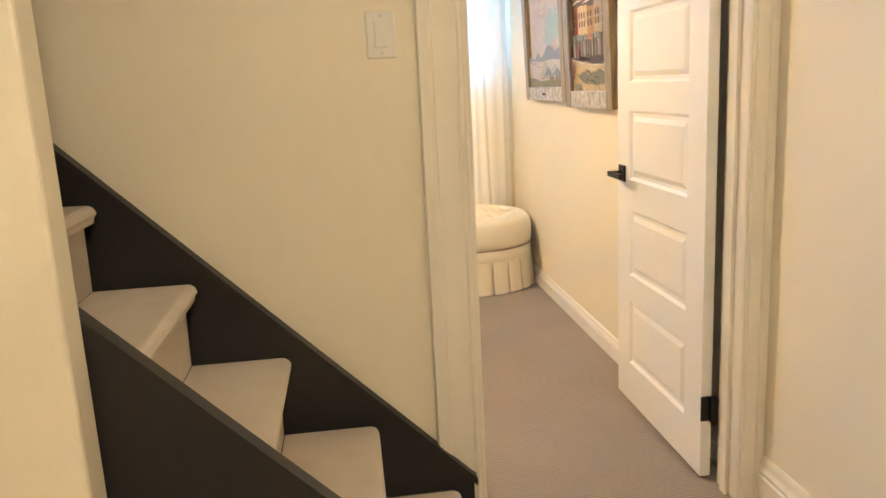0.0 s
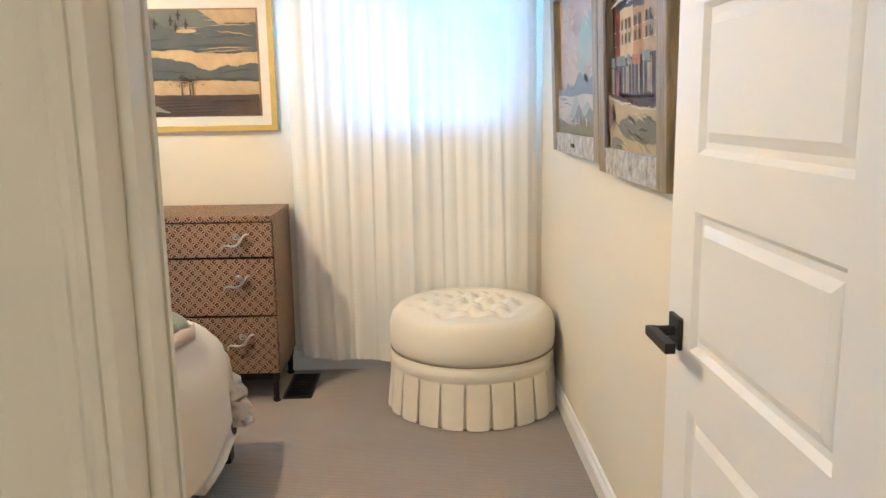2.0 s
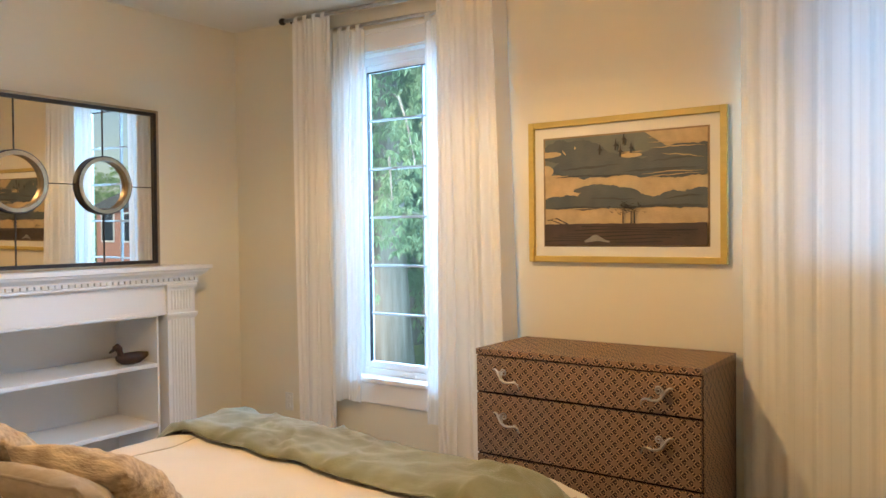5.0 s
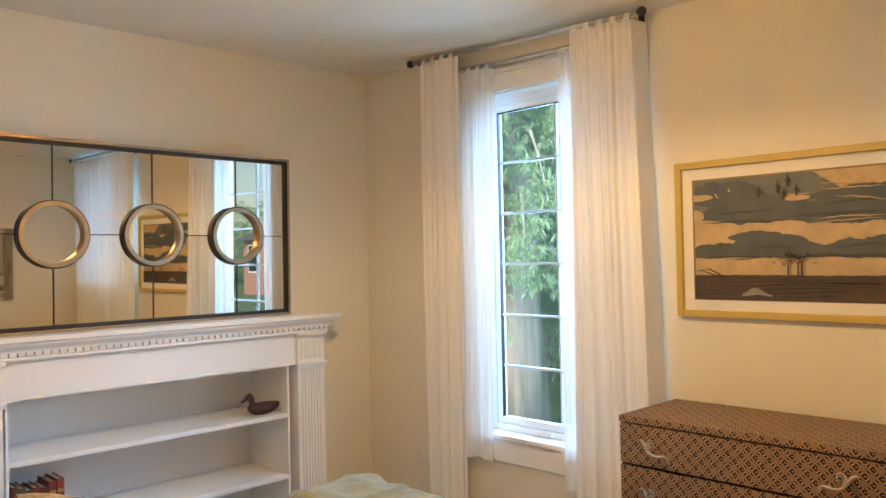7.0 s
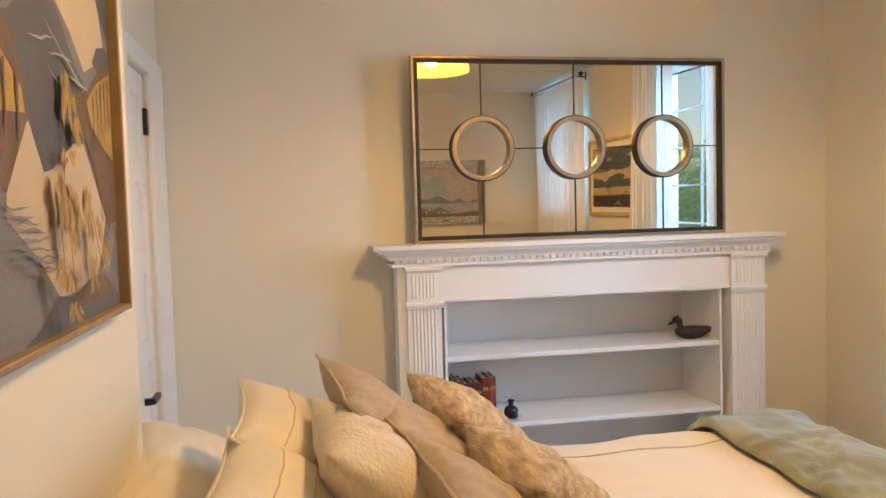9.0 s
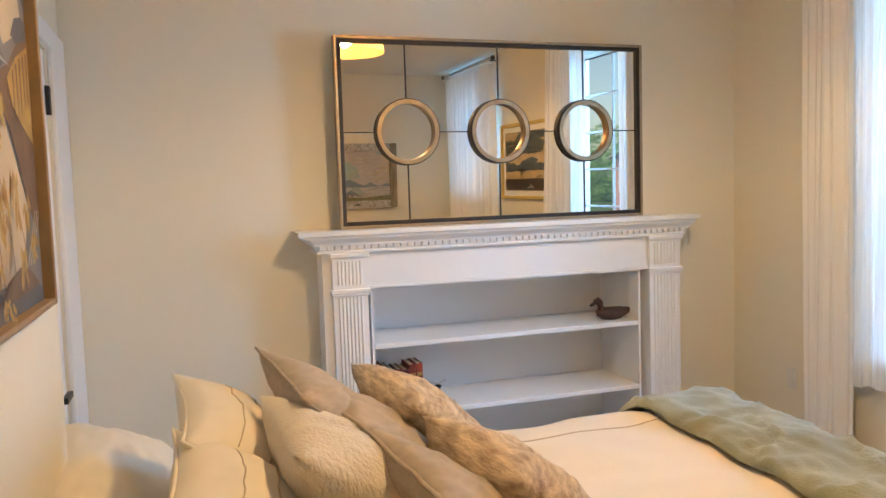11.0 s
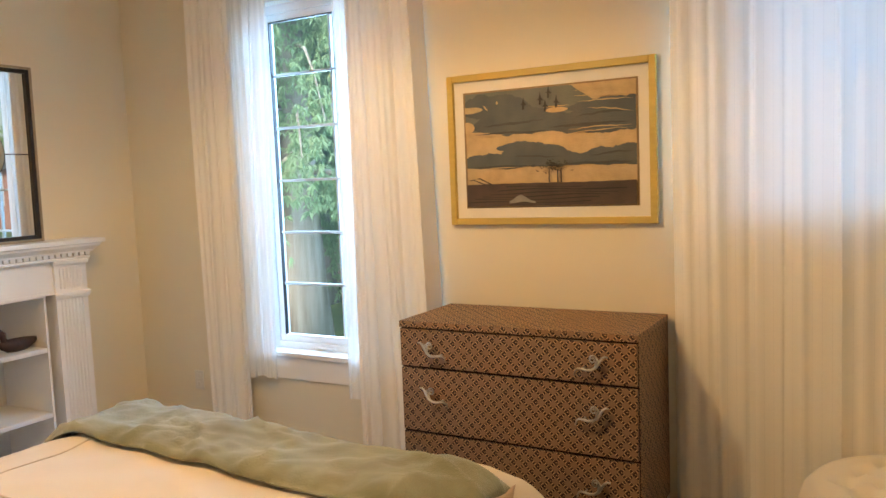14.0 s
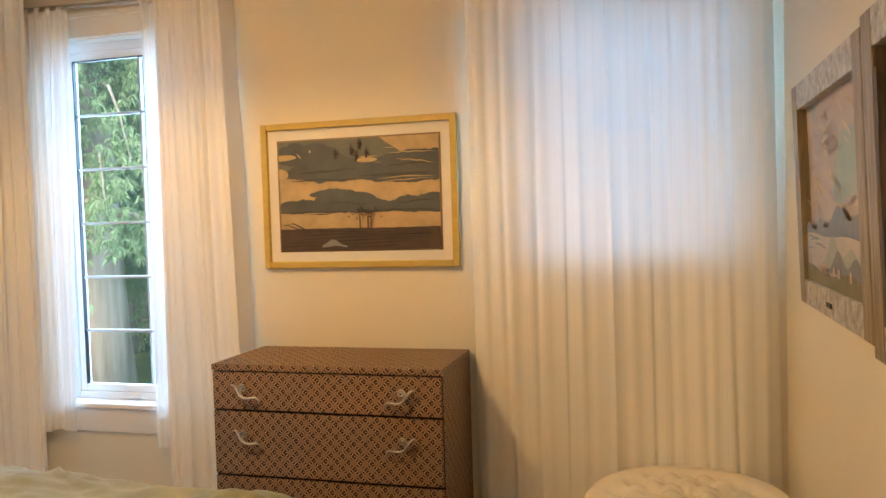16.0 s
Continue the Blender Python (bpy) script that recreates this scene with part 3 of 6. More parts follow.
# ---- windows ----
def window(name, w, cols, rows, label, stool=True):
    x0, x1, z0, z1 = w
    win = thing(name, (x0 + x1) / 2, FAR + 0.09, z0, label, "window", kind="structure")
    y = FAR + 0.075
    f = 0.055
    part("window_frame", boxed((x0, x0 + f, y, y + 0.07, z0, z1), (x1 - f, x1, y, y + 0.07, z0, z1), (x0 + f, x1 - f, y, y + 0.07, z1 - f, z1), (x0 + f, x1 - f, y, y + 0.07, z0, z0 + f), bevel=0.004), VINYL, win)
    s = 0.038
    a, b, c, d = x0 + f, x1 - f, z0 + f, z1 - f
    part("sash", boxed((a, a + s, y + 0.012, y + 0.05, c, d), (b - s, b, y + 0.012, y + 0.05, c, d), (a + s, b - s, y + 0.012, y + 0.05, d - s, d), (a + s, b - s, y + 0.012, y + 0.05, c, c + s), bevel=0.003), VINYL, win)
    gx0, gx1, gz0, gz1 = a + s, b - s, c + s, d - s
    part("gasket", boxed((gx0, gx0 + 0.006, y + 0.008, y + 0.030, gz0, gz1), (gx0 + 0.006, gx1, y + 0.008, y + 0.030, gz1 - 0.006, gz1)), BLACK_METAL, win)
    pw, ph = (gx1 - gx0) / cols, (gz1 - gz0) / rows
    for k in range(1, cols):
        part("muntin", boxed((gx0 + k * pw - 0.007, gx0 + k * pw + 0.007, y + 0.018, y + 0.040, gz0, gz1), bevel=0.003), GRILLE, win)
    for k in range(1, rows):
        part("muntin", boxed((gx0, gx1, y + 0.017, y + 0.041, gz0 + k * ph - 0.007, gz0 + k * ph + 0.007), bevel=0.003), GRILLE, win)
    for i in range(cols):
        for k in range(rows):
            p = part("pane", boxed((gx0 + i * pw + 0.006, gx0 + (i + 1) * pw - 0.006, y + 0.027, y + 0.031, gz0 + k * ph + 0.006, gz0 + (k + 1) * ph - 0.006)), GLASS, win)
            p.visible_shadow = False
    part("reveal", boxed((x0 - 0.002, x0 + 0.008, FAR - 0.002, y, z0, z1), (x1 - 0.008, x1 + 0.002, FAR - 0.002, y, z0, z1), (x0 + 0.008, x1 - 0.008, FAR - 0.002, y, z1 - 0.008, z1 + 0.002)), TRIM, win)
    if stool:
        part("window_sill", boxed((x0 - 0.02, x1 + 0.02, FAR - 0.035, y, z0 - 0.008, z0 + 0.018), bevel=0.006), TRIM, win)
        part("apron", boxed((x0 - 0.005, x1 + 0.005, FAR - 0.016, FAR, z0 - 0.135, z0 - 0.008), bevel=0.004), TRIM, win)
        part("head_casing", boxed((x0 - 0.02, x1 + 0.02, FAR - 0.018, FAR, z1, z1 + 0.125), (x0 - 0.03, x1 + 0.03, FAR - 0.028, FAR, z1 + 0.100, z1 + 0.128), bevel=0.004), TRIM, win)
        cr = bmesh.new()
        xc = (x0 + x1) / 2 - 0.12
        block(cr, xc - 0.05, xc + 0.05, y - 0.012, y + 0.004, z0 + 0.022, z0 + 0.034, 0.004)
        tube(cr, [(xc + 0.04, y - 0.010, z0 + 0.030), (xc + 0.07, y - 0.03, z0 + 0.036), (xc + 0.09, y - 0.03, z0 + 0.040)], 0.005, 8)
        part("crank", cr, VINYL, win)
    return win


window("window_1", W1, 2, 6, "tall white casement window with muntins over a cedar garden")
window("window_2", W2, 2, 4, "white window hidden behind a drawn sheer curtain")


def curtain(name, x0, x1, y, z0, z1, pleats, depth, material, label, flare=0.0, seed=1, tabs=8, drop=0.0, lap=0.30, wings=(0.0, 0.0)):
    """A tab-top curtain: gathered cloth whose deep, uneven pleats double back on themselves; drop tilts its top."""
    c = thing(name, (x0 + x1) / 2, y, z0, label, "curtain", group="window curtains")
    rnd = random.Random(seed)
    ph = [rnd.uniform(0, 6.28) for _ in range(4)]
    wide = x1 - x0
    folds = []
    for k in range(pleats):
        folds.append(((k + rnd.uniform(0.15, 0.85)) / pleats, rnd.uniform(0.55, 1.15) / pleats, rnd.uniform(0.35, 1.0), rnd.uniform(-0.35, 0.35) / pleats, rnd.choice((-1, 1)), rnd.uniform(0, 6.28)))
    bm = bmesh.new()
    nu, nv = max(120, pleats * 22), 30
    grid = []
    for i in range(nu + 1):
        u = i / nu
        hem = z0 + 0.010 * math.sin(9 * u + ph[0]) + 0.004 * math.sin(31 * u + ph[1])
        top = z1 + drop * (u - 0.5)
        row = []
        for k in range(nv + 1):
            v = k / nv
            loose = 0.55 + 0.45 * (1 - v)
            dx = dy = 0.0
            for at, w, deep, drift, way, p in folds:
                q = (u - at - drift * (1 - v) * (1 - v) - 0.06 / pleats * math.sin(3 * v + p)) / w
                if abs(q) < 1:
                    bell = 0.5 + 0.5 * math.cos(math.pi * q)
                    dy += way * depth * deep * bell * loose
                    dx -= lap * w * wide * deep * math.sin(math.pi * q) * bell
            dy += 0.18 * depth * math.sin(2 * math.pi * pleats * 1.7 * u + ph[3] + 0.9 * math.sin(9 * u) + 0.5 * v)
            dy += 0.008 * math.sin(4 * v + 6 * u + ph[2])
            end = min(u, 1 - u) * 2 * pleats
            x = x0 + wide * u + flare * (1 - v) * u + dx * min(1.0, end) + 0.004 * math.sin(11 * u + 3 * v + ph[0])
            row.append(bm.verts.new((x, y + dy + wings[1] * max(0.0, (u - 0.93) / 0.07) ** 2 + wings[0] * max(0.0, (0.07 - u) / 0.07) ** 2, hem + (top - hem) * v)))
        grid.append(row)
    for a, b in zip(grid, grid[1:]):
        for k in range(nv):
            bm.faces.new((a[k], b[k], b[k + 1], a[k + 1]))
    part("panel", bm, material, c, smooth=True)
    for n in range(tabs):
        f = (n + 0.5) / tabs
        x, zt = x0 + wide * f, z1 + drop * (f - 0.5)
        t = bmesh.new()
        tube(t, [(x, y + 0.016, zt - 0.015), (x, y + 0.019, zt + 0.012), (x, y + 0.012, zt + 0.026), (x, y, zt + 0.031), (x, y - 0.012, zt + 0.026), (x, y - 0.019, zt + 0.012), (x, y - 0.016, zt - 0.015)], 0.003, 4)
        for v in t.verts:
            v.co.x = x + (v.co.x - x) * 6.5
        part("tab", t, material, c)
    return c


def rod(x0, x1, y, za, zb, label):
    r = thing("curtain_rod", (x0 + x1) / 2, y, (za + zb) / 2, label, "curtain rod", group="curtain rods")
    bm = bmesh.new()
    tube(bm, [(x0, y, za), (x1, y, zb)], 0.011, 14)
    part("pole", bm, SILVER, r, smooth=True)
    for x, s, z in ((x0, -1, za), (x1, 1, zb)):
        bm = bmesh.new()
        tube(bm, [(x, y, z), (x + s * 0.012, y, z), (x + s * 0.018, y, z), (x + s * 0.034, y, z), (x + s * 0.046, y, z)], [0.012, 0.018, 0.022, 0.020, 0.006], 14)
        part("finial", bm, BRONZE, r, smooth=True)
        part("bracket", boxed((x - s * 0.05 - 0.006, x - s * 0.05 + 0.006, y, FAR, z - 0.022, z - 0.010), (x - s * 0.05 - 0.016, x - s * 0.05 + 0.016, FAR - 0.006, FAR, z - 0.05, z + 0.03), bevel=0.002), BRONZE, r)
    return r


FRONT, BACK = FAR - 0.125, FAR - 0.066
rod(-2.57, -1.045, FRONT, 2.752, 2.692, "pewter curtain rod with bronze ball finials over the tall window")
rod(-2.44, -1.17, BACK, 2.665, 2.621, "slim rear curtain rod carrying the short sheers")
rod(0.08, 1.35, FAR - 0.085, 2.632, 2.612, "pewter curtain rod with bronze ball finials over the sheers")
curtain("curtain", -2.50, -2.20, FRONT, 0.05, 2.728, 5, 0.030, DRAPE, "long white cotton tab-top curtain in the room's corner", seed=3, tabs=4, drop=-0.012)
curtain("curtain", -2.33, -1.985, BACK, 0.455, 2.630, 5, 0.018, SHEER_SHORT, "short white sheer tab-top curtain ending below the sill", seed=13, tabs=5, drop=-0.013, flare=-0.06)
curtain("curtain", -1.430, -1.055, FRONT, 0.05, 2.676, 6, 0.034, DRAPE, "long white cotton tab-top curtain beside the dresser", flare=0.085, seed=5, tabs=5, drop=-0.016, wings=(0.0, 0.105))
curtain("curtain", -1.555, -1.20, BACK, 0.392, 2.600, 5, 0.018, SHEER_SHORT, "short white sheer curtain showing past the long one", seed=15, tabs=5, drop=-0.013)
curtain("curtain", 0.105, 1.365, FAR - 0.085, 0.075, 2.575, 11, 0.022, SHEER, "white sheer curtain with fine stitched lines over the second window", seed=8, tabs=14, drop=-0.015, flare=0.02, lap=0.22, wings=(0.066, 0.066))


# ---- mantel with shelves ----
mantel = thing("mantel_bookcase", -3.08, 4.23, 0.0, "white wooden fireplace mantel fitted with open bookshelves", "mantel")
MX = -3.02
part("niche_back", boxed((-3.475, -3.46, 3.495, 4.99, 0, 0.98)), TRIM, mantel, "white painted niche back")
for y0, y1, z0, z1 in ((3.494, 3.506, 0, 0.98), (4.979, 4.991, 0, 0.98), (3.506, 4.979, 0.968, 0.980), (3.506, 4.979, 0.0, 0.03)):
    part("niche_side", boxed((-3.46, MX - 0.02, y0, y1, z0, z1)), TRIM, mantel)
for z in (0.335, 0.690):
    part("shelf", boxed((-3.459, MX - 0.022, 3.507, 4.978, z - 0.018, z + 0.006), bevel=0.002), TRIM, mantel)
part("frieze", boxed((WEST, MX, 3.30, 5.22, 0.978, 1.165)), TRIM, mantel)
part("frieze_bead", boxed((MX, MX + 0.008, 3.47, 5.03, 0.978, 0.992), (MX, MX + 0.004, 3.47, 5.03, 0.996, 1.004)), TRIM, mantel)
for y0, y1, s in ((3.306, 3.474, -1), (5.028, 5.218, 1)):
    part("stile", boxed((WEST, MX, y0 - (0.044 if s < 0 else 0), y1, 0, 0.978), (WEST, MX - 0.003, y0 - 0.044, 3.30, 0.978, 1.158)) if s < 0 else boxed((WEST, MX, y0, y1, 0, 0.978)), TRIM, mantel)
    p = part("pilaster", boxed((MX, MX + 0.018, y0, y1, 0.16, 0.962)), TRIM, mantel)
    n = 7
    for k in range(n):
        yc = y0 + 0.022 + (y1 - y0 - 0.044) * (k + 0.5) / n
        fb = bmesh.new()
        tube(fb, [(MX + 0.017, yc, 0.19), (MX + 0.017, yc, 0.945)], 0.0075, 6)
        part("reed", fb, TRIM, p)
    part("plinth", boxed((MX, MX + 0.026, y0 - 0.006, y1 + 0.006, 0.0, 0.16), bevel=0.004), TRIM, mantel)
    part("necking", boxed((MX, MX + 0.034, y0 - 0.012, y1 + 0.012, 0.962, 0.984), (MX, MX + 0.028, y0 - 0.007, y1 + 0.007, 0.950, 0.964), bevel=0.004), TRIM, mantel)
    c = part("capital", boxed((MX, MX + 0.020, y0, y1, 0.984, 1.136)), TRIM, mantel)
    for k in range(n):
        yc = y0 + 0.022 + (y1 - y0 - 0.044) * (k + 0.5) / n
        fb = bmesh.new()
        tube(fb, [(MX + 0.019, yc, 1.006), (MX + 0.019, yc, 1.118)], 0.0075, 6)
        part("reed", fb, TRIM, c)
    part("abacus", boxed((MX, MX + 0.034, y0 - 0.010, y1 + 0.010, 1.136, 1.158), bevel=0.004), TRIM, mantel)
part("bed_mould", boxed((WEST, MX + 0.028, 3.235, 5.245, 1.158, 1.172), bevel=0.003), TRIM, mantel)
for k in range(56):
    y = 3.250 + 0.0358 * k
    part("dentil", boxed((MX + 0.006, MX + 0.026, y, y + 0.027, 1.175, 1.194), bevel=0.002, segments=1), TRIM, mantel)
bm = bmesh.new()
cornice = [(WEST, 1.194), (MX + 0.030, 1.194), (MX + 0.034, 1.205), (MX + 0.046, 1.215), (MX + 0.060, 1.228), (MX + 0.064, 1.240), (MX + 0.075, 1.244), (MX + 0.075, 1.266), (WEST, 1.266)]
ends = [(0.0, 3.225, 5.262), (0.0, 3.225, 5.262), (0, 3.221, 5.266), (0, 3.209, 5.278), (0, 3.195, 5.292), (0, 3.19, 5.296), (0, 3.145, 5.315), (0, 3.145, 5.315), (0, 3.145, 5.315)]
lo = [bm.verts.new((x, e[1], z)) for (x, z), e in zip(cornice, ends)]
hi = [bm.verts.new((x, e[2], z)) for (x, z), e in zip(cornice, ends)]
for k in range(len(lo)):
    j = (k + 1) % len(lo)
    bm.faces.new((lo[k], lo[j], hi[j], hi[k]))
bm.faces.new(lo[::-1])
bm.faces.new(hi)
part("mantel_shelf", bm, TRIM, mantel, "white moulded mantel shelf")
part("core", boxed((WEST, MX + 0.006, 3.25, 5.25, 1.172, 1.194)), TRIM, mantel)

# ---- leaning mirror ----
mirror = thing("mirror", -3.10, 4.213, 1.267, "wide panelled mirror with three rings leaning on the mantel", "mirror")
MW, MH, MT = 1.695, 0.925, 0.034


def upright(bm):
    """From the mirror's own board (x across, y up, z forward) to the wall."""
    turn = pose(-3.085, 4.213, 1.267, 0, 0, 0) @ pose(0, 0, 0, 0, 0, 1.60) @ pose(0, 0, 0, 0, 0.45, 0) @ Matrix(((0, 0, 1, 0), (1, 0, 0, 0), (0, 1, 0, 0), (0, 0, 0, 1)))
    bmesh.ops.transform(bm, matrix=turn, verts=bm.verts)
    return bm


def border(w, h, a, b, z0, z1, bevel=0.002):
    """A rectangular border between insets a and b, standing on y = 0."""
    return boxed((-w / 2 + a, -w / 2 + b, a, h - a, z0, z1), (w / 2 - b, w / 2 - a, a, h - a, z0, z1), (-w / 2 + b, w / 2 - b, a, b, z0, z1), (-w / 2 + b, w / 2 - b, h - b, h - a, z0, z1), bevel=bevel)


part("frame", upright(border(MW, MH, 0.0, 0.014, -0.045, 0.0)), CHAMPAGNE, mirror, "champagne metal outer frame")
part("frame_lip", upright(border(MW, MH, 0.014, 0.034, -0.045, -0.003)), BRONZE, mirror, "dark bronze inner frame")
part("glass", upright(boxed((-MW / 2 + 0.034, MW / 2 - 0.034, 0.034, MH - 0.034, -0.040, -0.018))), MIRROR, mirror)
RC, RR = 0.466, 0.164
for dy in (-0.493, 0.0, 0.492):
    def ring(r0, r1, z0, z1):
        b = bmesh.new()
        prof = [(r0, z0), (r0, z1), (r1, z1), (r1, z0)]
        rows = [[b.verts.new((dy + r * math.cos(6.28318 * k / 64), RC + r * math.sin(6.28318 * k / 64), z)) for k in range(64)] for r, z in prof]
        for i in range(4):
            p, q = rows[i], rows[(i + 1) % 4]
            for k in range(64):
                b.faces.new((p[k], p[(k + 1) % 64], q[(k + 1) % 64], q[k]))
        return upright(b)
    part("ring", ring(RR - 0.026, RR - 0.006, -0.019, 0.014), CHAMPAGNE, mirror, "champagne metal ring")
    part("ring_edge", ring(RR - 0.006, RR, -0.019, 0.010), BRONZE, mirror)
    part("bar", upright(boxed((dy - 0.003, dy + 0.003, RC + RR, MH - 0.034, -0.019, -0.014))), BRONZE, mirror)
    part("bar", upright(boxed((dy - 0.003, dy + 0.003, 0.034, RC - RR, -0.019, -0.014))), BRONZE, mirror)
for a, b in ((-MW / 2 + 0.034, -0.493 - RR), (-0.493 + RR, -RR), (RR, 0.492 - RR), (0.492 + RR, MW / 2 - 0.034)):
    part("bar", upright(boxed((a, b, RC - 0.0025, RC + 0.0025, -0.019, -0.014))), BRONZE, mirror)

# ---- things on the shelves ----
duck = thing("duck_decoy", -3.14, 4.86, 0.696, "dark brown carved wooden duck decoy on the upper shelf", "decoy")
bm = bmesh.new()
tube(bm, [(-3.14, 4.995, 0.752), (-3.14, 4.965, 0.742), (-3.14, 4.92, 0.733), (-3.14, 4.87, 0.731), (-3.14, 4.82, 0.734), (-3.14, 4.79, 0.742), (-3.14, 4.775, 0.748)], [0.006, 0.020, 0.034, 0.037, 0.034, 0.022, 0.006], 16)
part("body", bm, DUCK, duck, smooth=True)
bm = bmesh.new()
tube(bm, [(-3.14, 4.812, 0.745), (-3.14, 4.802, 0.775), (-3.14, 4.798, 0.795), (-3.14, 4.785, 0.807), (-3.14, 4.770, 0.800), (-3.14, 4.760, 0.790)], [0.022, 0.016, 0.019, 0.021, 0.016, 0.006], 14)
part("head", bm, DUCK, duck, smooth=True)
bm = bmesh.new()
tube(bm, [(-3.14, 4.768, 0.795), (-3.14, 4.752, 0.787), (-3.14, 4.736, 0.780)], [0.009, 0.009, 0.005], 10)
part("bill", bm, BRONZE, duck, smooth=True)

PAPER = mat("aged page edges", (0.55, 0.46, 0.32), 0.9, scale=60, amount=0.6)
GOLD = mat("gilt lettering", (0.55, 0.36, 0.12), 0.4, 0.7, scale=40)
covers = [((0.16, 0.035, 0.02), 0.026, 0.225), ((0.065, 0.075, 0.035), 0.030, 0.215), ((0.05, 0.035, 0.03), 0.027, 0.200), ((0.13, 0.02, 0.018), 0.030, 0.205), ((0.10, 0.022, 0.018), 0.030, 0.200), ((0.22, 0.035, 0.018), 0.034, 0.222), ((0.30, 0.045, 0.02), 0.034, 0.225)]
y = 3.535
names = ("faded red", "olive green", "dark brown", "deep red", "maroon", "brick red", "bright rust red")
for (colour, w, hh), word in zip(covers, names):
    cm = paint("book cloth " + word, colour, scale=40)
    book = thing("book", -3.2, y + w / 2, 0.341, word + " clothbound old book standing on the shelf", "book", group="old books on the shelf")
    part("cover", boxed((-3.27, -3.115, y, y + 0.003, 0.341, 0.341 + hh), (-3.27, -3.115, y + w - 0.003, y + w, 0.341, 0.341 + hh), (-3.118, -3.108, y, y + w, 0.341, 0.341 + hh), bevel=0.0012), cm, book)
    part("pages", boxed((-3.262, -3.119, y + 0.003, y + w - 0.003, 0.346, 0.336 + hh)), PAPER, book)
    for lo_, hi_ in ((0.72, 0.80), (0.20, 0.23)):
        part("spine_band", boxed((-3.108, -3.1065, y + 0.003, y + w - 0.003, 0.341 + hh * lo_, 0.341 + hh * hi_)), GOLD, book)
    y += w + 0.003
INK = mat("dark blue-black glass", (0.01, 0.012, 0.02), 0.08, scale=10)
dish = thing("glass_dish", -3.12, 3.845, 0.341, "small clear glass dish under an ink bottle", "dish")
bm = bmesh.new()
lathe(bm, -3.12, 3.845, [(0.030, 0.341), (0.050, 0.345), (0.062, 0.352), (0.060, 0.354), (0.048, 0.348)], 28)
part("plate", bm, GLASS, dish, smooth=True)
ink = thing("ink_bottle", -3.12, 3.845, 0.348, "small dark ink bottle with a stopper on a glass dish", "bottle")
bm = bmesh.new()
lathe(bm, -3.12, 3.845, [(0.030, 0.348), (0.035, 0.353), (0.036, 0.39), (0.026, 0.405), (0.013, 0.412), (0.013, 0.428), (0.018, 0.432), (0.018, 0.440), (0.010, 0.444)], 24)
part("flask", bm, INK, ink, smooth=True)
bm = bmesh.new()
tube(bm, [(-3.12, 3.80, 0.462), (-3.12, 3.845, 0.448), (-3.12, 3.89, 0.466)], 0.0025, 6)
part("pen_rest", bm, SILVER, ink)

outlet = thing("wall_outlet", -2.718, FAR, 0.37, "white wall outlet low beside the curtain", "outlet")
part("plate", boxed((-2.753, -2.683, FAR - 0.006, FAR, 0.312, 0.428), bevel=0.003), PLASTIC, outlet)
for z in (0.345, 0.395):
    part("socket", boxed((-2.733, -2.703, FAR - 0.009, FAR - 0.005, z - 0.016, z + 0.016), bevel=0.004), PLASTIC, outlet)

# ---- ceiling light ----
lamp = thing("ceiling_light", -0.85, 3.98, LAMP_Z, "round flush ceiling light with a warm glowing drum shade", "ceiling light")
bm = bmesh.new()
lathe(bm, -0.85, 3.98, [(0.10, LAMP_Z), (0.10, LAMP_Z - 0.02), (0.02, LAMP_Z - 0.03)], 32)
part("canopy", bm, SILVER, lamp)
bm = bmesh.new()
n = 48
r1 = [[bm.verts.new((-0.85 + r * math.cos(6.28318 * k / n), 3.98 + r * math.sin(6.28318 * k / n), z)) for k in range(n)] for r, z in ((0.27, LAMP_Z - 0.03), (0.30, 2.478), (0.294, 2.478), (0.264, LAMP_Z - 0.03))]
for i in range(4):
    for k in range(n):
        bm.faces.new((r1[i][k], r1[i][(k + 1) % n], r1[(i + 1) % 4][(k + 1) % n], r1[(i + 1) % 4][k]))
AMBER = sheer("amber linen shade", (0.85, 0.56, 0.22), 0.42, 0.50)
part("shade", bm, AMBER, lamp, "warm amber drum shade")
bm = bmesh.new()
tube(bm, [(-0.85, 3.98, LAMP_Z - 0.02), (-0.85, 3.98, 2.645)], 0.02, 16)
part("socket", bm, BRONZE, lamp)
hall_lamp = thing("ceiling_light", 0.35, -0.35, 2.672, "small flush hall ceiling light", "ceiling light")
bm = bmesh.new()
lathe(bm, 0.35, -0.35, [(0.12, 2.672), (0.12, 2.652), (0.03, 2.642)], 32)
part("canopy", bm, SILVER, hall_lamp)

# ---- dresser ----
dresser = thing("dresser", -0.44, 5.46, 0.0, "brown lattice-embossed three-drawer dresser on a black metal base", "dresser")
DX, DXR, DF, DB = -0.957, 0.075, 5.227, 5.696
part("body", boxed((DX, DXR, DF + 0.018, DB, 0.147, 0.888)), CLOTH, dresser)
dresser_top = part("top", boxed((DX - 0.001, DXR + 0.001, DF, DB + 0.001, 0.889, 0.916), bevel=0.003), CLOTH_TOP, dresser)
dresser_top.data.materials.append(CLOTH)
for f in dresser_top.data.polygons:
    f.material_index = 0 if abs(f.normal.z) > 0.7 else 1
# added dark sheet whose colour stands for the shade between the drawers
part("drawer_gap", boxed((DX + 0.002, DXR - 0.002, DF + 0.0155, DF + 0.019, 0.149, 0.8885)), GAP_SHADE, dresser)


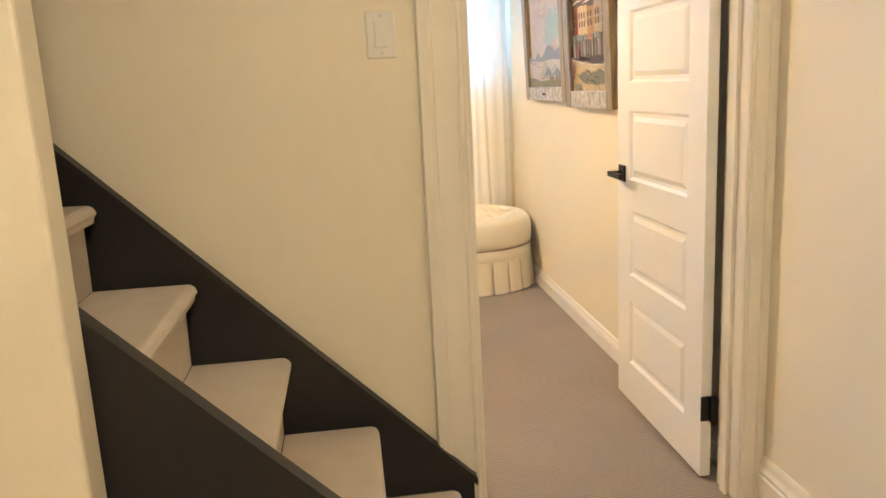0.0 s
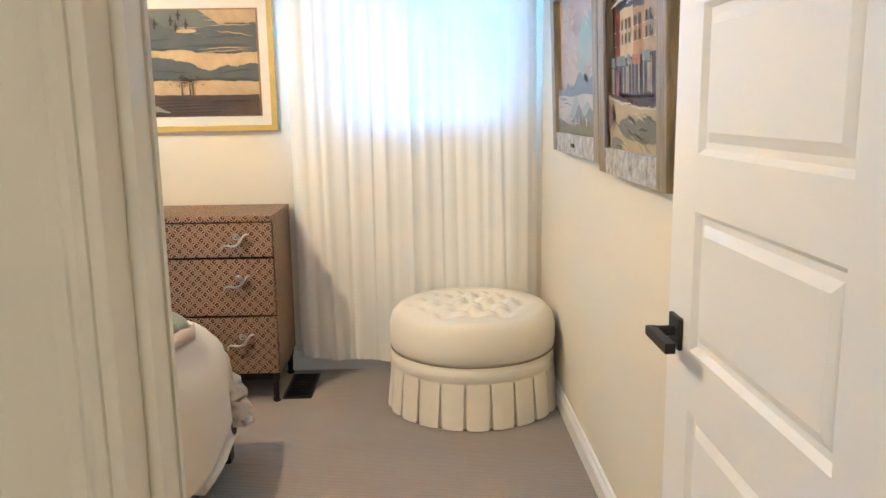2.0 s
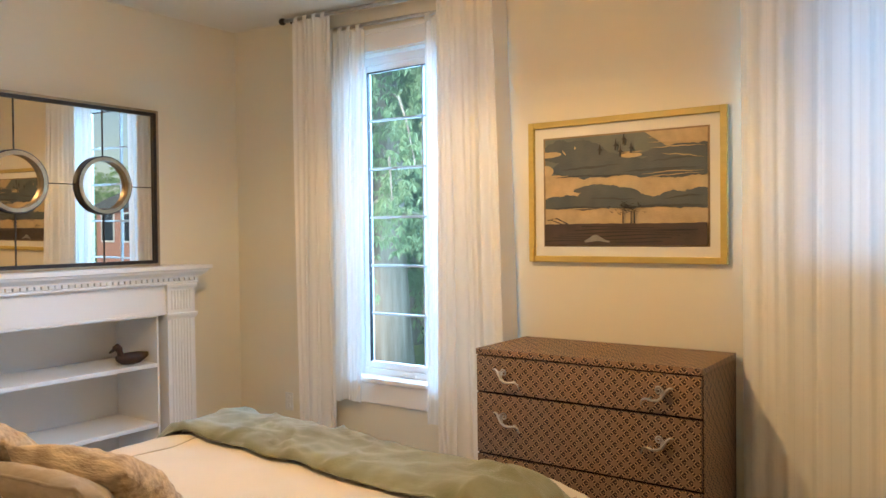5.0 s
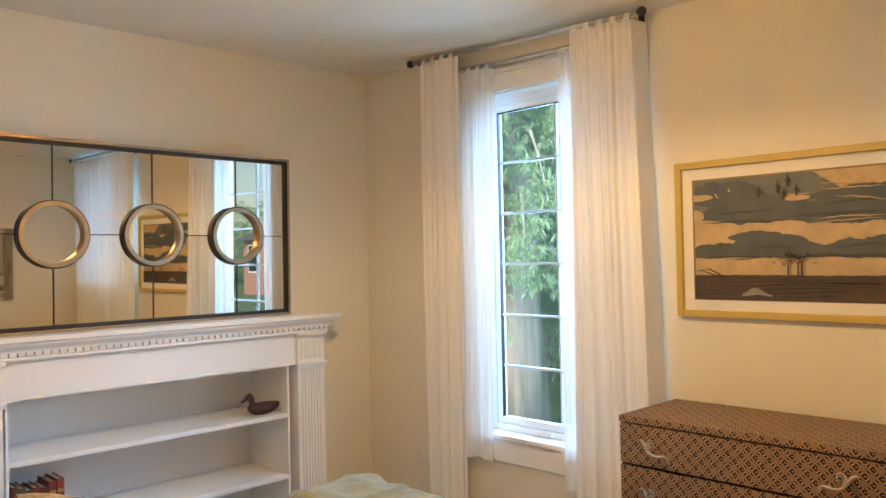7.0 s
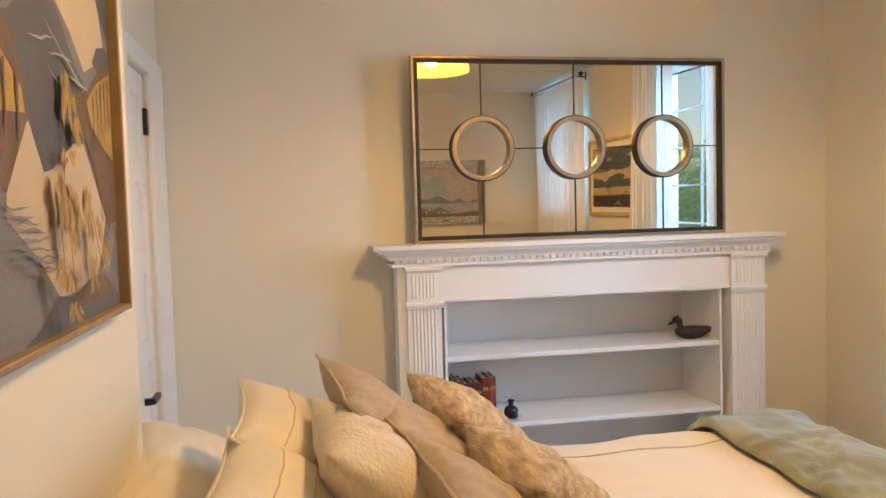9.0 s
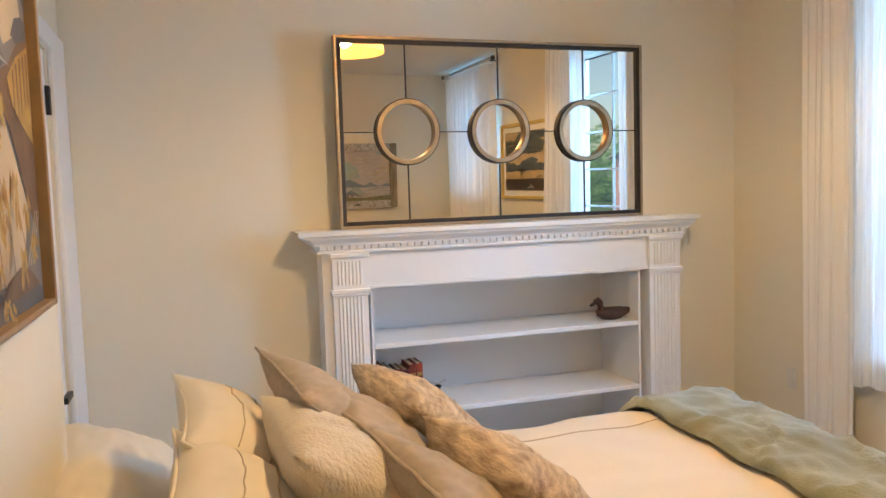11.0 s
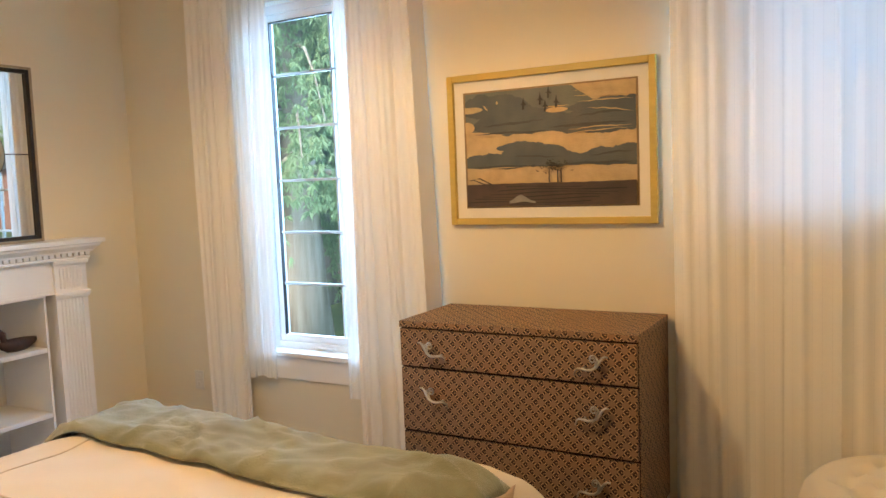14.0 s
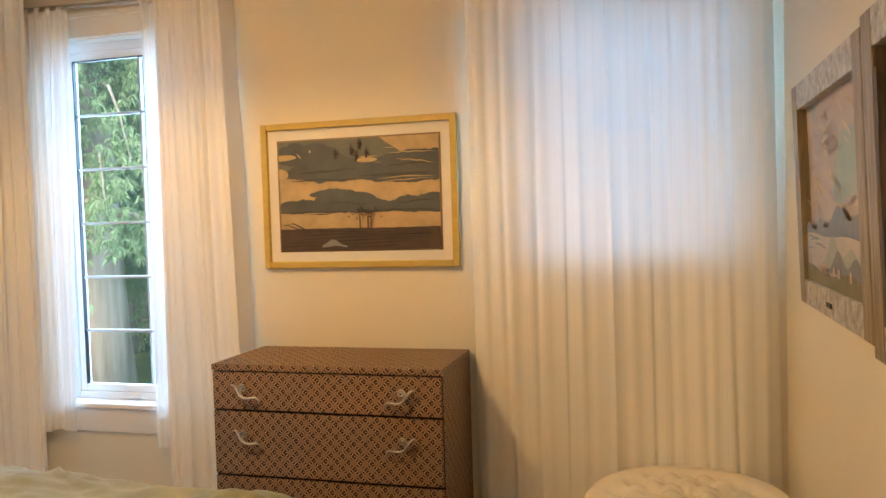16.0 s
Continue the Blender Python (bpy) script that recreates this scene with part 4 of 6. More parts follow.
def scroll(bm, x, z, s):
    """A wavy pewter pull that ends in curls; s mirrors it."""
    y = DF - 0.022
    main = [(0.000, 0.036), (0.012, 0.038), (0.024, 0.030), (0.034, 0.014), (0.046, -0.004), (0.062, -0.014), (0.082, -0.016), (0.100, -0.013), (0.116, -0.013), (0.127, -0.020), (0.133, -0.040)]
    tube(bm, [(x + s * a, y - 0.010 * math.sin(a * 23), z + b) for a, b in main], [0.003, 0.0045, 0.0055, 0.006, 0.0065, 0.006, 0.0055, 0.005, 0.0045, 0.004, 0.003], 8)
    stem = [(0.052, -0.010), (0.048, 0.004), (0.046, 0.016)]
    curl = [(0.058 + 0.016 * (1 - k / 20) * math.cos(3.3 - 0.58 * k), 0.026 + 0.018 * (1 - k / 20) * math.sin(3.3 - 0.58 * k)) for k in range(17)]
    tube(bm, [(x + s * a, y - 0.006, z + b) for a, b in stem + curl], 0.0036, 6)
    leaf = [(0.050, -0.008), (0.040, 0.008), (0.036, 0.024), (0.040, 0.034)]
    tube(bm, [(x + s * a, y - 0.010, z + b) for a, b in leaf], [0.004, 0.0045, 0.004, 0.002], 6)
    for a, b in ((0.030, 0.020), (0.100, -0.013)):
        tube(bm, [(x + s * a, y, z + b), (x + s * a, DF + 0.002, z + b)], 0.004, 6)
    return bm


for z0, z1, hz in ((0.723, 0.883, 0.795), (0.441, 0.713, 0.600), (0.152, 0.431, 0.315)):
    d = part("drawer", boxed((DX + 0.004, DXR - 0.004, DF, DF + 0.016, z0, z1), bevel=0.002), CLOTH, dresser)
    for x, s in ((-0.852, 1), (-0.030, -1)):
        part("handle", scroll(bmesh.new(), x, hz, s), SILVER, d, "pewter scroll handle", smooth=True)
base = boxed((DX + 0.01, DXR - 0.01, DF + 0.020, DF + 0.045, 0.110, 0.146), (DX + 0.01, DXR - 0.01, DB - 0.045, DB - 0.02, 0.110, 0.146), (DX + 0.01, DX + 0.035, DF + 0.045, DB - 0.045, 0.110, 0.146), (DXR - 0.035, DXR - 0.01, DF + 0.045, DB - 0.045, 0.110, 0.146), bevel=0.003)
part("base_rail", base, BLACK_METAL, dresser, "black metal base rail")
for x in (DX + 0.012, DXR - 0.042):
    for y in (DF + 0.012, DB - 0.05):
        bm = bmesh.new()
        lathe(bm, x + 0.015, y + 0.015, [(0.017, 0.0), (0.019, 0.012), (0.013, 0.02), (0.016, 0.10), (0.021, 0.112), (0.021, 0.146)], 4)
        part("leg", bm, BLACK_METAL, dresser, "black metal leg")

vent = thing("floor_vent", 0.14, 5.45, 0.0, "black metal floor register set in the carpet", "floor vent")
part("frame", boxed((0.070, 0.082, 5.275, 5.630, 0, 0.006), (0.200, 0.212, 5.275, 5.630, 0, 0.006), (0.082, 0.200, 5.275, 5.287, 0, 0.006), (0.082, 0.200, 5.618, 5.630, 0, 0.006), bevel=0.001), BLACK_METAL, vent)
part("tray", boxed((0.083, 0.199, 5.288, 5.617, 0.0005, 0.002)), BLACK_METAL, vent)
for k in range(14):
    part("slat", boxed((0.083, 0.199, 5.296 + k * 0.023, 5.305 + k * 0.023, 0.002, 0.0055)), BLACK_METAL, vent)


# ---- pictures ----
class Board:
    """A flat picture: u across and v up, from 0 to 1, laid out in the plane m."""

    def __init__(self, parent, w, h, m):
        self.parent, self.w, self.h, self.m, self.layer = parent, w, h, m, 0.0

    def put(self, name, shapes, material, label=""):
        self.layer += 0.00015
        bm = bmesh.new()
        for s in shapes:
            self.layer += 0.00012
            vs = [bm.verts.new((self.w * (u - 0.5), self.h * (v - 0.5), self.layer)) for u, v in s]
            if len(vs) > 2:
                bm.faces.new(vs)
        bmesh.ops.triangulate(bm, faces=bm.faces)
        bmesh.ops.transform(bm, matrix=self.m, verts=bm.verts)
        ob = part(name, bm, material, self.parent, label)
        return ob

    def each(self, name, shapes, material):
        for s in shapes:
            self.put(name, [s], material)


def band(u0, u1, low, high, steps=48):
    us = [u0 + (u1 - u0) * k / steps for k in range(steps + 1)]
    return [(u, low(u)) for u in us] + [(u, high(u)) for u in reversed(us)]


def wave(base, *terms, seed=0.0):
    return lambda u: base + sum(a * math.sin(f * u + p + seed) for a, f, p in terms)


def bump(base, *humps):
    return lambda u: base + sum(a * math.exp(-((u - c) / w) ** 2) for a, c, w in humps)


def both(*fs):
    return lambda u: sum(f(u) for f in fs)


def framed(name, x, y, z, w, h, m, fw, fd, material, label, category="picture", bevel=0.003, side=None):
    """A picture: an Empty at its lower middle, four frame rails, and the board's pose."""
    p = thing(name, x, y, z, label, category, group="framed pictures")
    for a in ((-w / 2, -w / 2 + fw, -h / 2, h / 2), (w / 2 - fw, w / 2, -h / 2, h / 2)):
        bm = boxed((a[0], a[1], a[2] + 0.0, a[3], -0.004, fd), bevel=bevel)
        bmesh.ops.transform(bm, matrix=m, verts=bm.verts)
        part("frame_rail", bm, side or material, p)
    for a in ((-w / 2 + fw, w / 2 - fw, -h / 2, -h / 2 + fw), (-w / 2 + fw, w / 2 - fw, h / 2 - fw, h / 2)):
        bm = boxed((a[0], a[1], a[2], a[3], -0.004, fd - 0.001), bevel=bevel)
        bmesh.ops.transform(bm, matrix=m, verts=bm.verts)
        part("frame_rail", bm, material, p)
    return p


# the landscape print over the dresser
cx, cz, pw, ph = -0.445, 1.641, 0.974, 0.692
m = Matrix.Translation((cx, FAR - 0.012, cz)) @ pose(0, 0, 0, 90, 0, 0)
art = framed("picture", cx, FAR, cz - ph / 2, pw, ph, m, 0.030, 0.020, OCHRE_WOOD, "woodcut landscape print of dark clouds in an ochre wooden frame")
b = Board(art, pw - 0.06, ph - 0.06, m)
b.put("mat_board", [[(0, 0), (1, 0), (1, 1), (0, 1)]], MAT_BOARD, "white mat board")
b = Board(art, 0.800, 0.520, Matrix.Translation((0, -0.0015, -0.002)) @ m)
TAN = paint("print tan", (0.56, 0.41, 0.23))
SLATE = paint("print slate blue", (0.062, 0.078, 0.088), (0.10, 0.115, 0.115), 9)
TEAL = paint("print grey teal", (0.14, 0.155, 0.145), (0.09, 0.105, 0.105), 7)
UMBER = paint("print dark umber", (0.055, 0.035, 0.028), (0.10, 0.06, 0.045), 8)
INKY = paint("print ink", (0.02, 0.017, 0.016))
b.put("print_paper", [[(-0.012, -0.015), (1.012, -0.015), (1.012, 1.015), (-0.012, 1.015)]], paint("print border", (0.28, 0.19, 0.10)))
b.put("print_sky", [[(0, 0), (1, 0), (1, 1), (0, 1)]], TAN)
rnd = random.Random(17)


def lens(u0, u1, v, up, down, seed):
    """A cloud bank: a long drawn shape with ragged wisps at its ends."""
    def edge(size):
        def f(u):
            q = min(max((u - u0) / (u1 - u0), 0.0), 1.0)
            body = (4 * q * (1 - q)) ** 0.6
            rag = 0.30 * noise.noise((u * 9, seed, size * 40)) + 0.16 * noise.noise((u * 30, seed, size * 40)) + 0.08 * noise.noise((u * 75, seed, 1))
            return min(max(v + size * body * (1 + rag), 0.0), 1.0)
        return f
    return band(max(u0, 0), min(u1, 1), edge(-down), edge(up), 70)


def wisp(u0, u1, v, thick, rise, seed):
    def mid(u):
        return v + rise * (u - u0) / (u1 - u0) + 0.012 * noise.noise((u * 8, seed, 0.5)) + 0.006 * noise.noise((u * 26, seed, 0.1))
    return band(u0, u1, lambda u: mid(u) - thick * math.sin(3.1416 * (u - u0) / (u1 - u0)) * (0.6 + 0.6 * noise.noise((u * 20, seed, 2))), lambda u: mid(u) + thick * math.sin(3.1416 * (u - u0) / (u1 - u0)), 40)


b.put("print_high_cloud", [band(0, 0.95, lambda u: 0.66, lambda u: min(1.0, 1.02 - max(0.0, u - 0.62) * 1.05 + 0.03 * noise.noise((u * 10, 2, 1))), 60)], TEAL)
b.each("print_low_cloud", [lens(-0.15, 0.62, 0.375, 0.085, 0.045, 1.0), lens(0.22, 0.62, 0.45, 0.085, 0.10, 2.0), lens(0.19, 0.47, 0.505, 0.05, 0.03, 2.5), lens(0.35, 0.80, 0.385, 0.07, 0.055, 3.0), lens(0.66, 1.30, 0.375, 0.115, 0.055, 4.0)], SLATE)
b.each("print_storm_cloud", [lens(0.04, 0.70, 0.70, 0.145, 0.085, 5.0), lens(-0.08, 0.40, 0.86, 0.12, 0.09, 6.0), lens(0.45, 1.20, 0.69, 0.10, 0.10, 7.0), lens(0.62, 1.25, 0.80, 0.075, 0.05, 8.0)], SLATE)
b.each("print_cloud_shade", [wisp(0.05, 0.55, 0.635, 0.012, 0.0, 1.5), wisp(0.10, 0.50, 0.70, 0.014, 0.03, 2.5), wisp(0.5, 0.98, 0.66, 0.016, 0.0, 3.5), wisp(0.66, 0.99, 0.74, 0.012, 0.02, 4.5), wisp(0.02, 0.45, 0.345, 0.012, 0.0, 5.5), wisp(0.5, 0.99, 0.345, 0.014, 0.0, 6.5), wisp(0.3, 0.6, 0.43, 0.010, -0.02, 7.5), wisp(0.74, 0.99, 0.41, 0.010, 0.02, 8.5)], paint("print deep slate", (0.040, 0.046, 0.050), (0.065, 0.070, 0.072), 10))
b.each("print_lit_edge", [lens(-0.06, 0.115, 0.855, 0.035, 0.03, 9.0), lens(-0.03, 0.06, 0.70, 0.06, 0.06, 10.0), lens(0.49, 0.63, 0.805, 0.022, 0.022, 11.0), wisp(0.48, 0.64, 0.83, 0.006, 0.0, 12.0), wisp(0.66, 0.99, 0.90, 0.010, -0.01, 13.0), wisp(0.66, 0.90, 0.95, 0.010, 0.01, 14.0), wisp(0.68, 0.99, 0.855, 0.006, 0.0, 15.0), wisp(0.74, 0.99, 0.80, 0.006, -0.05, 16.0), wisp(0.62, 0.99, 0.635, 0.006, 0.01, 17.0), wisp(0.55, 0.99, 0.60, 0.005, 0.02, 18.0), wisp(0.04, 0.25, 0.625, 0.005, 0.0, 19.0), wisp(0.2, 0.215, 0.90, 0.02, 0.0, 20.0), wisp(0.12, 0.15, 0.89, 0.012, -0.05, 21.0), wisp(0.12, 0.34, 0.335, 0.005, 0.0, 22.0)], TAN)
b.put("print_ground", [band(0, 1, lambda u: 0.0, both(wave(0.195, (0.003, 6, 0)), wave(0, (0.002, 60, 0))))], UMBER)
b.each("print_furrow", [band(0.05 * k, 0.05 * k + 0.45, wave(0.03 + 0.026 * (k % 6), (0.008, 9, k)), wave(0.036 + 0.026 * (k % 6), (0.009, 9, k + 0.2))) for k in range(11)], INKY)
b.put("print_pond", [band(0.27, 0.43, wave(0.03, (0.006, 40, 0)), bump(0.035, (0.06, 0.34, 0.05)))], paint("print pale grey", (0.30, 0.29, 0.25)))
for u, v in ((0.37, 0.87), (0.47, 0.90), (0.52, 0.95), (0.50, 0.84), (0.565, 0.865)):
    b.put("print_bird", [[(u - 0.006, v - 0.045), (u + 0.005, v - 0.045), (u + 0.008, v + 0.005), (u + 0.003, v + 0.065), (u - 0.005, v + 0.01)], [(u - 0.016, v - 0.002), (u + 0.022, v - 0.010), (u + 0.005, v + 0.020)]], INKY)
trees = [[(u - 0.004, 0.195), (u + 0.004, 0.195), (u + 0.003, 0.30), (u - 0.003, 0.30)] for u in (0.515, 0.565, 0.585)]
rnd = random.Random(4)
for k in range(150):
    u, v = 0.545 + rnd.gauss(0, 0.036), 0.325 + rnd.gauss(0, 0.022)
    trees.append([(u, v), (u + rnd.uniform(-0.024, 0.024), v + rnd.uniform(0.006, 0.028)), (u + rnd.uniform(0.003, 0.008), v + 0.006)])
trees += [[(0.03, 0.235), (0.07, 0.245), (0.075, 0.238), (0.035, 0.229)], [(0.07, 0.245), (0.10, 0.255), (0.18, 0.195), (0.165, 0.195), (0.10, 0.243)], [(0.05, 0.24), (0.09, 0.225), (0.14, 0.195), (0.128, 0.195), (0.085, 0.217)]]
tagged(b.put("print_grove", trees, INKY), kind="stuff")
# two paintings in carved silver frames on the side wall
w, h = 0.89, 0.69
m = Matrix.Translation((EAST - 0.034, 4.607, 1.555)) @ pose(0, 0, 0, 0, -2.0, 0) @ pose(0, 0, 0, 90, 0, -90)
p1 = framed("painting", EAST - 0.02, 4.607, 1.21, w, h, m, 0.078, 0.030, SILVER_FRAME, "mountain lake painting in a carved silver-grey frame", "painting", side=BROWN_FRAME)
b = Board(p1, w - 0.15, h - 0.15, m)
b.put("canvas", [[(0, 0), (1, 0), (1, 1), (0, 1)]], paint("canvas lilac cloud", (0.52, 0.45, 0.40), (0.42, 0.38, 0.38), 7))
SKYC = [paint("canvas cloud cream", (0.62, 0.54, 0.42), (0.54, 0.46, 0.37), 12), paint("canvas cloud mauve", (0.40, 0.35, 0.36), (0.48, 0.42, 0.38), 12), paint("canvas cloud ochre", (0.47, 0.37, 0.22), (0.40, 0.33, 0.22), 12)]
b.put("painted_sky", [[(0.10, 0.99), (0.22, 0.99), (0.20, 0.93), (0.12, 0.90)], [(0.44, 0.46), (0.60, 0.43), (0.85, 0.50), (0.93, 0.66), (0.82, 0.80), (0.62, 0.78), (0.50, 0.66)]], paint("canvas sky teal", (0.30, 0.42, 0.42), (0.40, 0.46, 0.43), 6))
rnd = random.Random(9)
for k in range(64):
    u, v = rnd.uniform(0.0, 0.86), rnd.uniform(0.42, 0.98)
    if 0.5 < u < 0.85 and 0.50 < v < 0.74:
        continue
    b.put("painted_cloud", [wisp(u, min(u + rnd.uniform(0.06, 0.16), 1.0), v, rnd.uniform(0.006, 0.020), rnd.uniform(-0.10, 0.07), k + 0.3)], SKYC[k % 3])
RIDGE = paint("canvas mountain blue", (0.17, 0.21, 0.27), (0.25, 0.28, 0.31), 12)
b.put("painted_ridge", [band(0, 1, lambda u: 0.27, bump(0.30, (0.045, 0.06, 0.06), (0.07, 0.30, 0.06), (0.13, 0.62, 0.14), (0.09, 0.92, 0.12)))], RIDGE)
b.put("painted_lake", [band(0, 1, lambda u: 0.08, wave(0.275, (0.008, 11, 0)))], paint("canvas lake cream", (0.52, 0.46, 0.42), (0.42, 0.40, 0.40), 10))
b.each("painted_shore", [wisp(0.0, 0.25, 0.262, 0.006, -0.01, 1.1), wisp(0.05, 0.33, 0.245, 0.006, 0.01, 2.1), wisp(0.15, 0.42, 0.225, 0.007, -0.02, 3.1), wisp(0.0, 0.2, 0.20, 0.004, 0.0, 4.1)], RIDGE)
b.put("painted_hill", [band(0.32, 1, lambda u: 0.12, bump(0.13, (0.15, 0.52, 0.11), (0.10, 0.80, 0.12)))], paint("canvas hill sage", (0.36, 0.40, 0.36), (0.28, 0.33, 0.32), 16))
b.put("painted_hill", [band(0.36, 1, lambda u: 0.09, bump(0.10, (0.11, 0.60, 0.10), (0.09, 0.86, 0.1)))], paint("canvas hill grey", (0.22, 0.24, 0.27), (0.15, 0.16, 0.18), 14))
b.put("painted_meadow", [band(0, 1, lambda u: 0.0, wave(0.085, (0.02, 9, 1)))], paint("canvas meadow olive", (0.15, 0.15, 0.075), (0.24, 0.21, 0.11), 16))
b.each("painted_tree", [[(u, 0.07), (u + 0.012, 0.07), (u + 0.010, 0.07 + h_), (u + 0.004, 0.075 + h_)] for u, h_ in ((0.03, 0.08), (0.06, 0.06), (0.09, 0.09), (0.44, 0.05), (0.70, 0.06), (0.88, 0.07))], RIDGE)
b.each("painted_cottage", [[(u, 0.075), (u + 0.03, 0.075), (u + 0.03, 0.115), (u + 0.015, 0.13), (u, 0.115)] for u in (0.30, 0.37, 0.52, 0.60, 0.78)], paint("canvas cottage white", (0.60, 0.52, 0.45), (0.45, 0.20, 0.14), 40))
pl = boxed((-0.03, 0.03, -h / 2 + 0.030, -h / 2 + 0.044, 0.029, 0.033), bevel=0.001)
bmesh.ops.transform(pl, matrix=m, verts=pl.verts)
part("name_plate", pl, BRONZE, p1, "small dark bronze plate")

w, h = 0.70, 0.73
m = Matrix.Translation((EAST - 0.034, 3.795, 1.552)) @ pose(0, 0, 0, 0, -2.0, 0) @ pose(0, 0, 0, 90, 0, -90)
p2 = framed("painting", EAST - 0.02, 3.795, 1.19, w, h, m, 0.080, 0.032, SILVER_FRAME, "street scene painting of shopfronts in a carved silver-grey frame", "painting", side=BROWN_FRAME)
b = Board(p2, w - 0.155, h - 0.155, m)
b.put("canvas", [[(0, 0), (1, 0), (1, 1), (0, 1)]], paint("street dusk brown", (0.12, 0.085, 0.085), (0.065, 0.05, 0.055), 9))
b.each("painted_cloud", [lens(0.05 + 0.22 * k, 0.45 + 0.22 * k, 0.90 - 0.03 * (k % 2), 0.05, 0.04, 30.0 + k) for k in range(3)], paint("street sky grey", (0.30, 0.29, 0.30), (0.20, 0.18, 0.20), 8))
facade = ((0.06, 0.16, 0.69, "red", (0.24, 0.045, 0.045)), (0.16, 0.42, 0.70, "cream", (0.60, 0.45, 0.22)), (0.42, 0.63, 0.68, "ochre", (0.44, 0.24, 0.07)), (0.63, 0.82, 0.72, "buff", (0.42, 0.31, 0.17)), (0.82, 1.0, 0.67, "brick", (0.22, 0.07, 0.045)))
for u0, u1, top, word, colour in facade:
    b.put("painted_house", [band(u0, u1, lambda u: 0.45, wave(top, (0.004, 30, 0)), 6)], paint("street " + word + " wall", colour, scale=14))
STROKES = [paint("street shadow", (0.055, 0.045, 0.042), (0.10, 0.06, 0.05), 16), paint("street dusty green", (0.15, 0.155, 0.12), (0.21, 0.20, 0.15), 16), paint("street pale dust", (0.55, 0.44, 0.28), (0.42, 0.33, 0.21), 16)]
SNOW = paint("street pale wire", (0.60, 0.58, 0.55))
panes, frames_ = [], []
for u in (0.09, 0.20, 0.275, 0.35, 0.46, 0.54, 0.67, 0.74, 0.86, 0.93):
    for v in (0.525, 0.595):
        panes.append([(u, v), (u + 0.030, v + 0.003), (u + 0.029, v + 0.052), (u + 0.001, v + 0.05)])
        frames_.append([(u - 0.004, v - 0.007), (u + 0.035, v - 0.005), (u + 0.035, v - 0.001), (u - 0.004, v - 0.002)])
b.each("painted_window", panes, STROKES[0])
b.each("painted_sill", frames_, SNOW)
b.each("painted_roof_edge", [wisp(0.02, 0.40, 0.72, 0.010, 0.02, 40.0), wisp(0.36, 0.72, 0.71, 0.010, 0.03, 41.0), wisp(0.66, 1.0, 0.735, 0.010, -0.02, 42.0)], SNOW)
b.put("painted_arcade", [band(0.05, 1.0, wave(0.275, (0.006, 7, 0)), lambda u: 0.455, 30)], STROKES[0])
b.each("painted_shop_bay", [[(u, 0.285), (u + w_, 0.283), (u + w_, 0.41), (u, 0.415)] for u, w_ in ((0.07, 0.05), (0.30, 0.035), (0.365, 0.05), (0.60, 0.03), (0.76, 0.06), (0.90, 0.05))], paint("street shop glass", (0.32, 0.28, 0.19), (0.14, 0.13, 0.11), 24))
b.each("painted_awning", [[(u, 0.425), (u + w_, 0.415), (u + w_ - 0.02, 0.465), (u + 0.01, 0.47)] for u, w_ in ((0.06, 0.10), (0.18, 0.20), (0.40, 0.09), (0.68, 0.15))], paint("street awning", (0.20, 0.25, 0.24), (0.13, 0.17, 0.17), 20))
b.each("painted_awning", [[(0.50, 0.42), (0.66, 0.41), (0.65, 0.455), (0.51, 0.465)]], paint("street rust awning", (0.42, 0.17, 0.06), (0.30, 0.10, 0.04), 20))
b.each("painted_post", [[(u, 0.275), (u + 0.010, 0.275), (u + 0.009, 0.44), (u + 0.001, 0.44)] for u in (0.13, 0.24, 0.44, 0.50, 0.56, 0.64, 0.72, 0.85)], paint("street posts", (0.48, 0.40, 0.30), (0.34, 0.20, 0.14), 40))
b.each("painted_banner", [[(u, 0.27), (u + 0.028, 0.27), (u + 0.020, 0.40), (u + 0.006, 0.40)] for u in (0.20, 0.23)], paint("street red banner", (0.36, 0.07, 0.05), (0.22, 0.05, 0.04), 30))
b.put("painted_road", [band(0, 1, lambda u: 0.0, bump(0.245, (0.05, 0.0, 0.16), (-0.02, 0.8, 0.3)))], paint("street road tan", (0.46, 0.36, 0.20), (0.34, 0.26, 0.14), 7))
b.each("painted_kerb", [wisp(0.0, 0.55, 0.285, 0.014, -0.055, 50.0), wisp(0.45, 1.0, 0.232, 0.013, -0.01, 51.0)], STROKES[0])
b.each("painted_kerb", [wisp(0.05, 0.6, 0.262, 0.006, -0.05, 52.0), wisp(0.5, 1.0, 0.212, 0.005, -0.01, 53.0)], SNOW)
rnd = random.Random(23)
b.each("painted_shadow", [lens(0.26, 0.62, 0.12, 0.05, 0.045, 60.0), lens(0.50, 1.05, 0.10, 0.07, 0.05, 61.0), lens(0.10, 0.34, 0.03, 0.04, 0.05, 62.0)], STROKES[1])
for k in range(26):
    u, v = rnd.uniform(0.08, 0.80), rnd.uniform(0.02, 0.19)
    b.put("painted_stroke", [wisp(u, u + rnd.uniform(0.08, 0.24), v, rnd.uniform(0.003, 0.010), rnd.uniform(-0.06, -0.01), k + 0.5)], STROKES[(0, 1, 2, 1)[k % 4]])
b.put("painted_horse", [[(0.10, 0.10), (0.15, 0.11), (0.19, 0.17), (0.17, 0.215), (0.12, 0.26), (0.10, 0.22), (0.12, 0.18)]], paint("street red brown", (0.20, 0.07, 0.045), (0.12, 0.05, 0.035), 20))
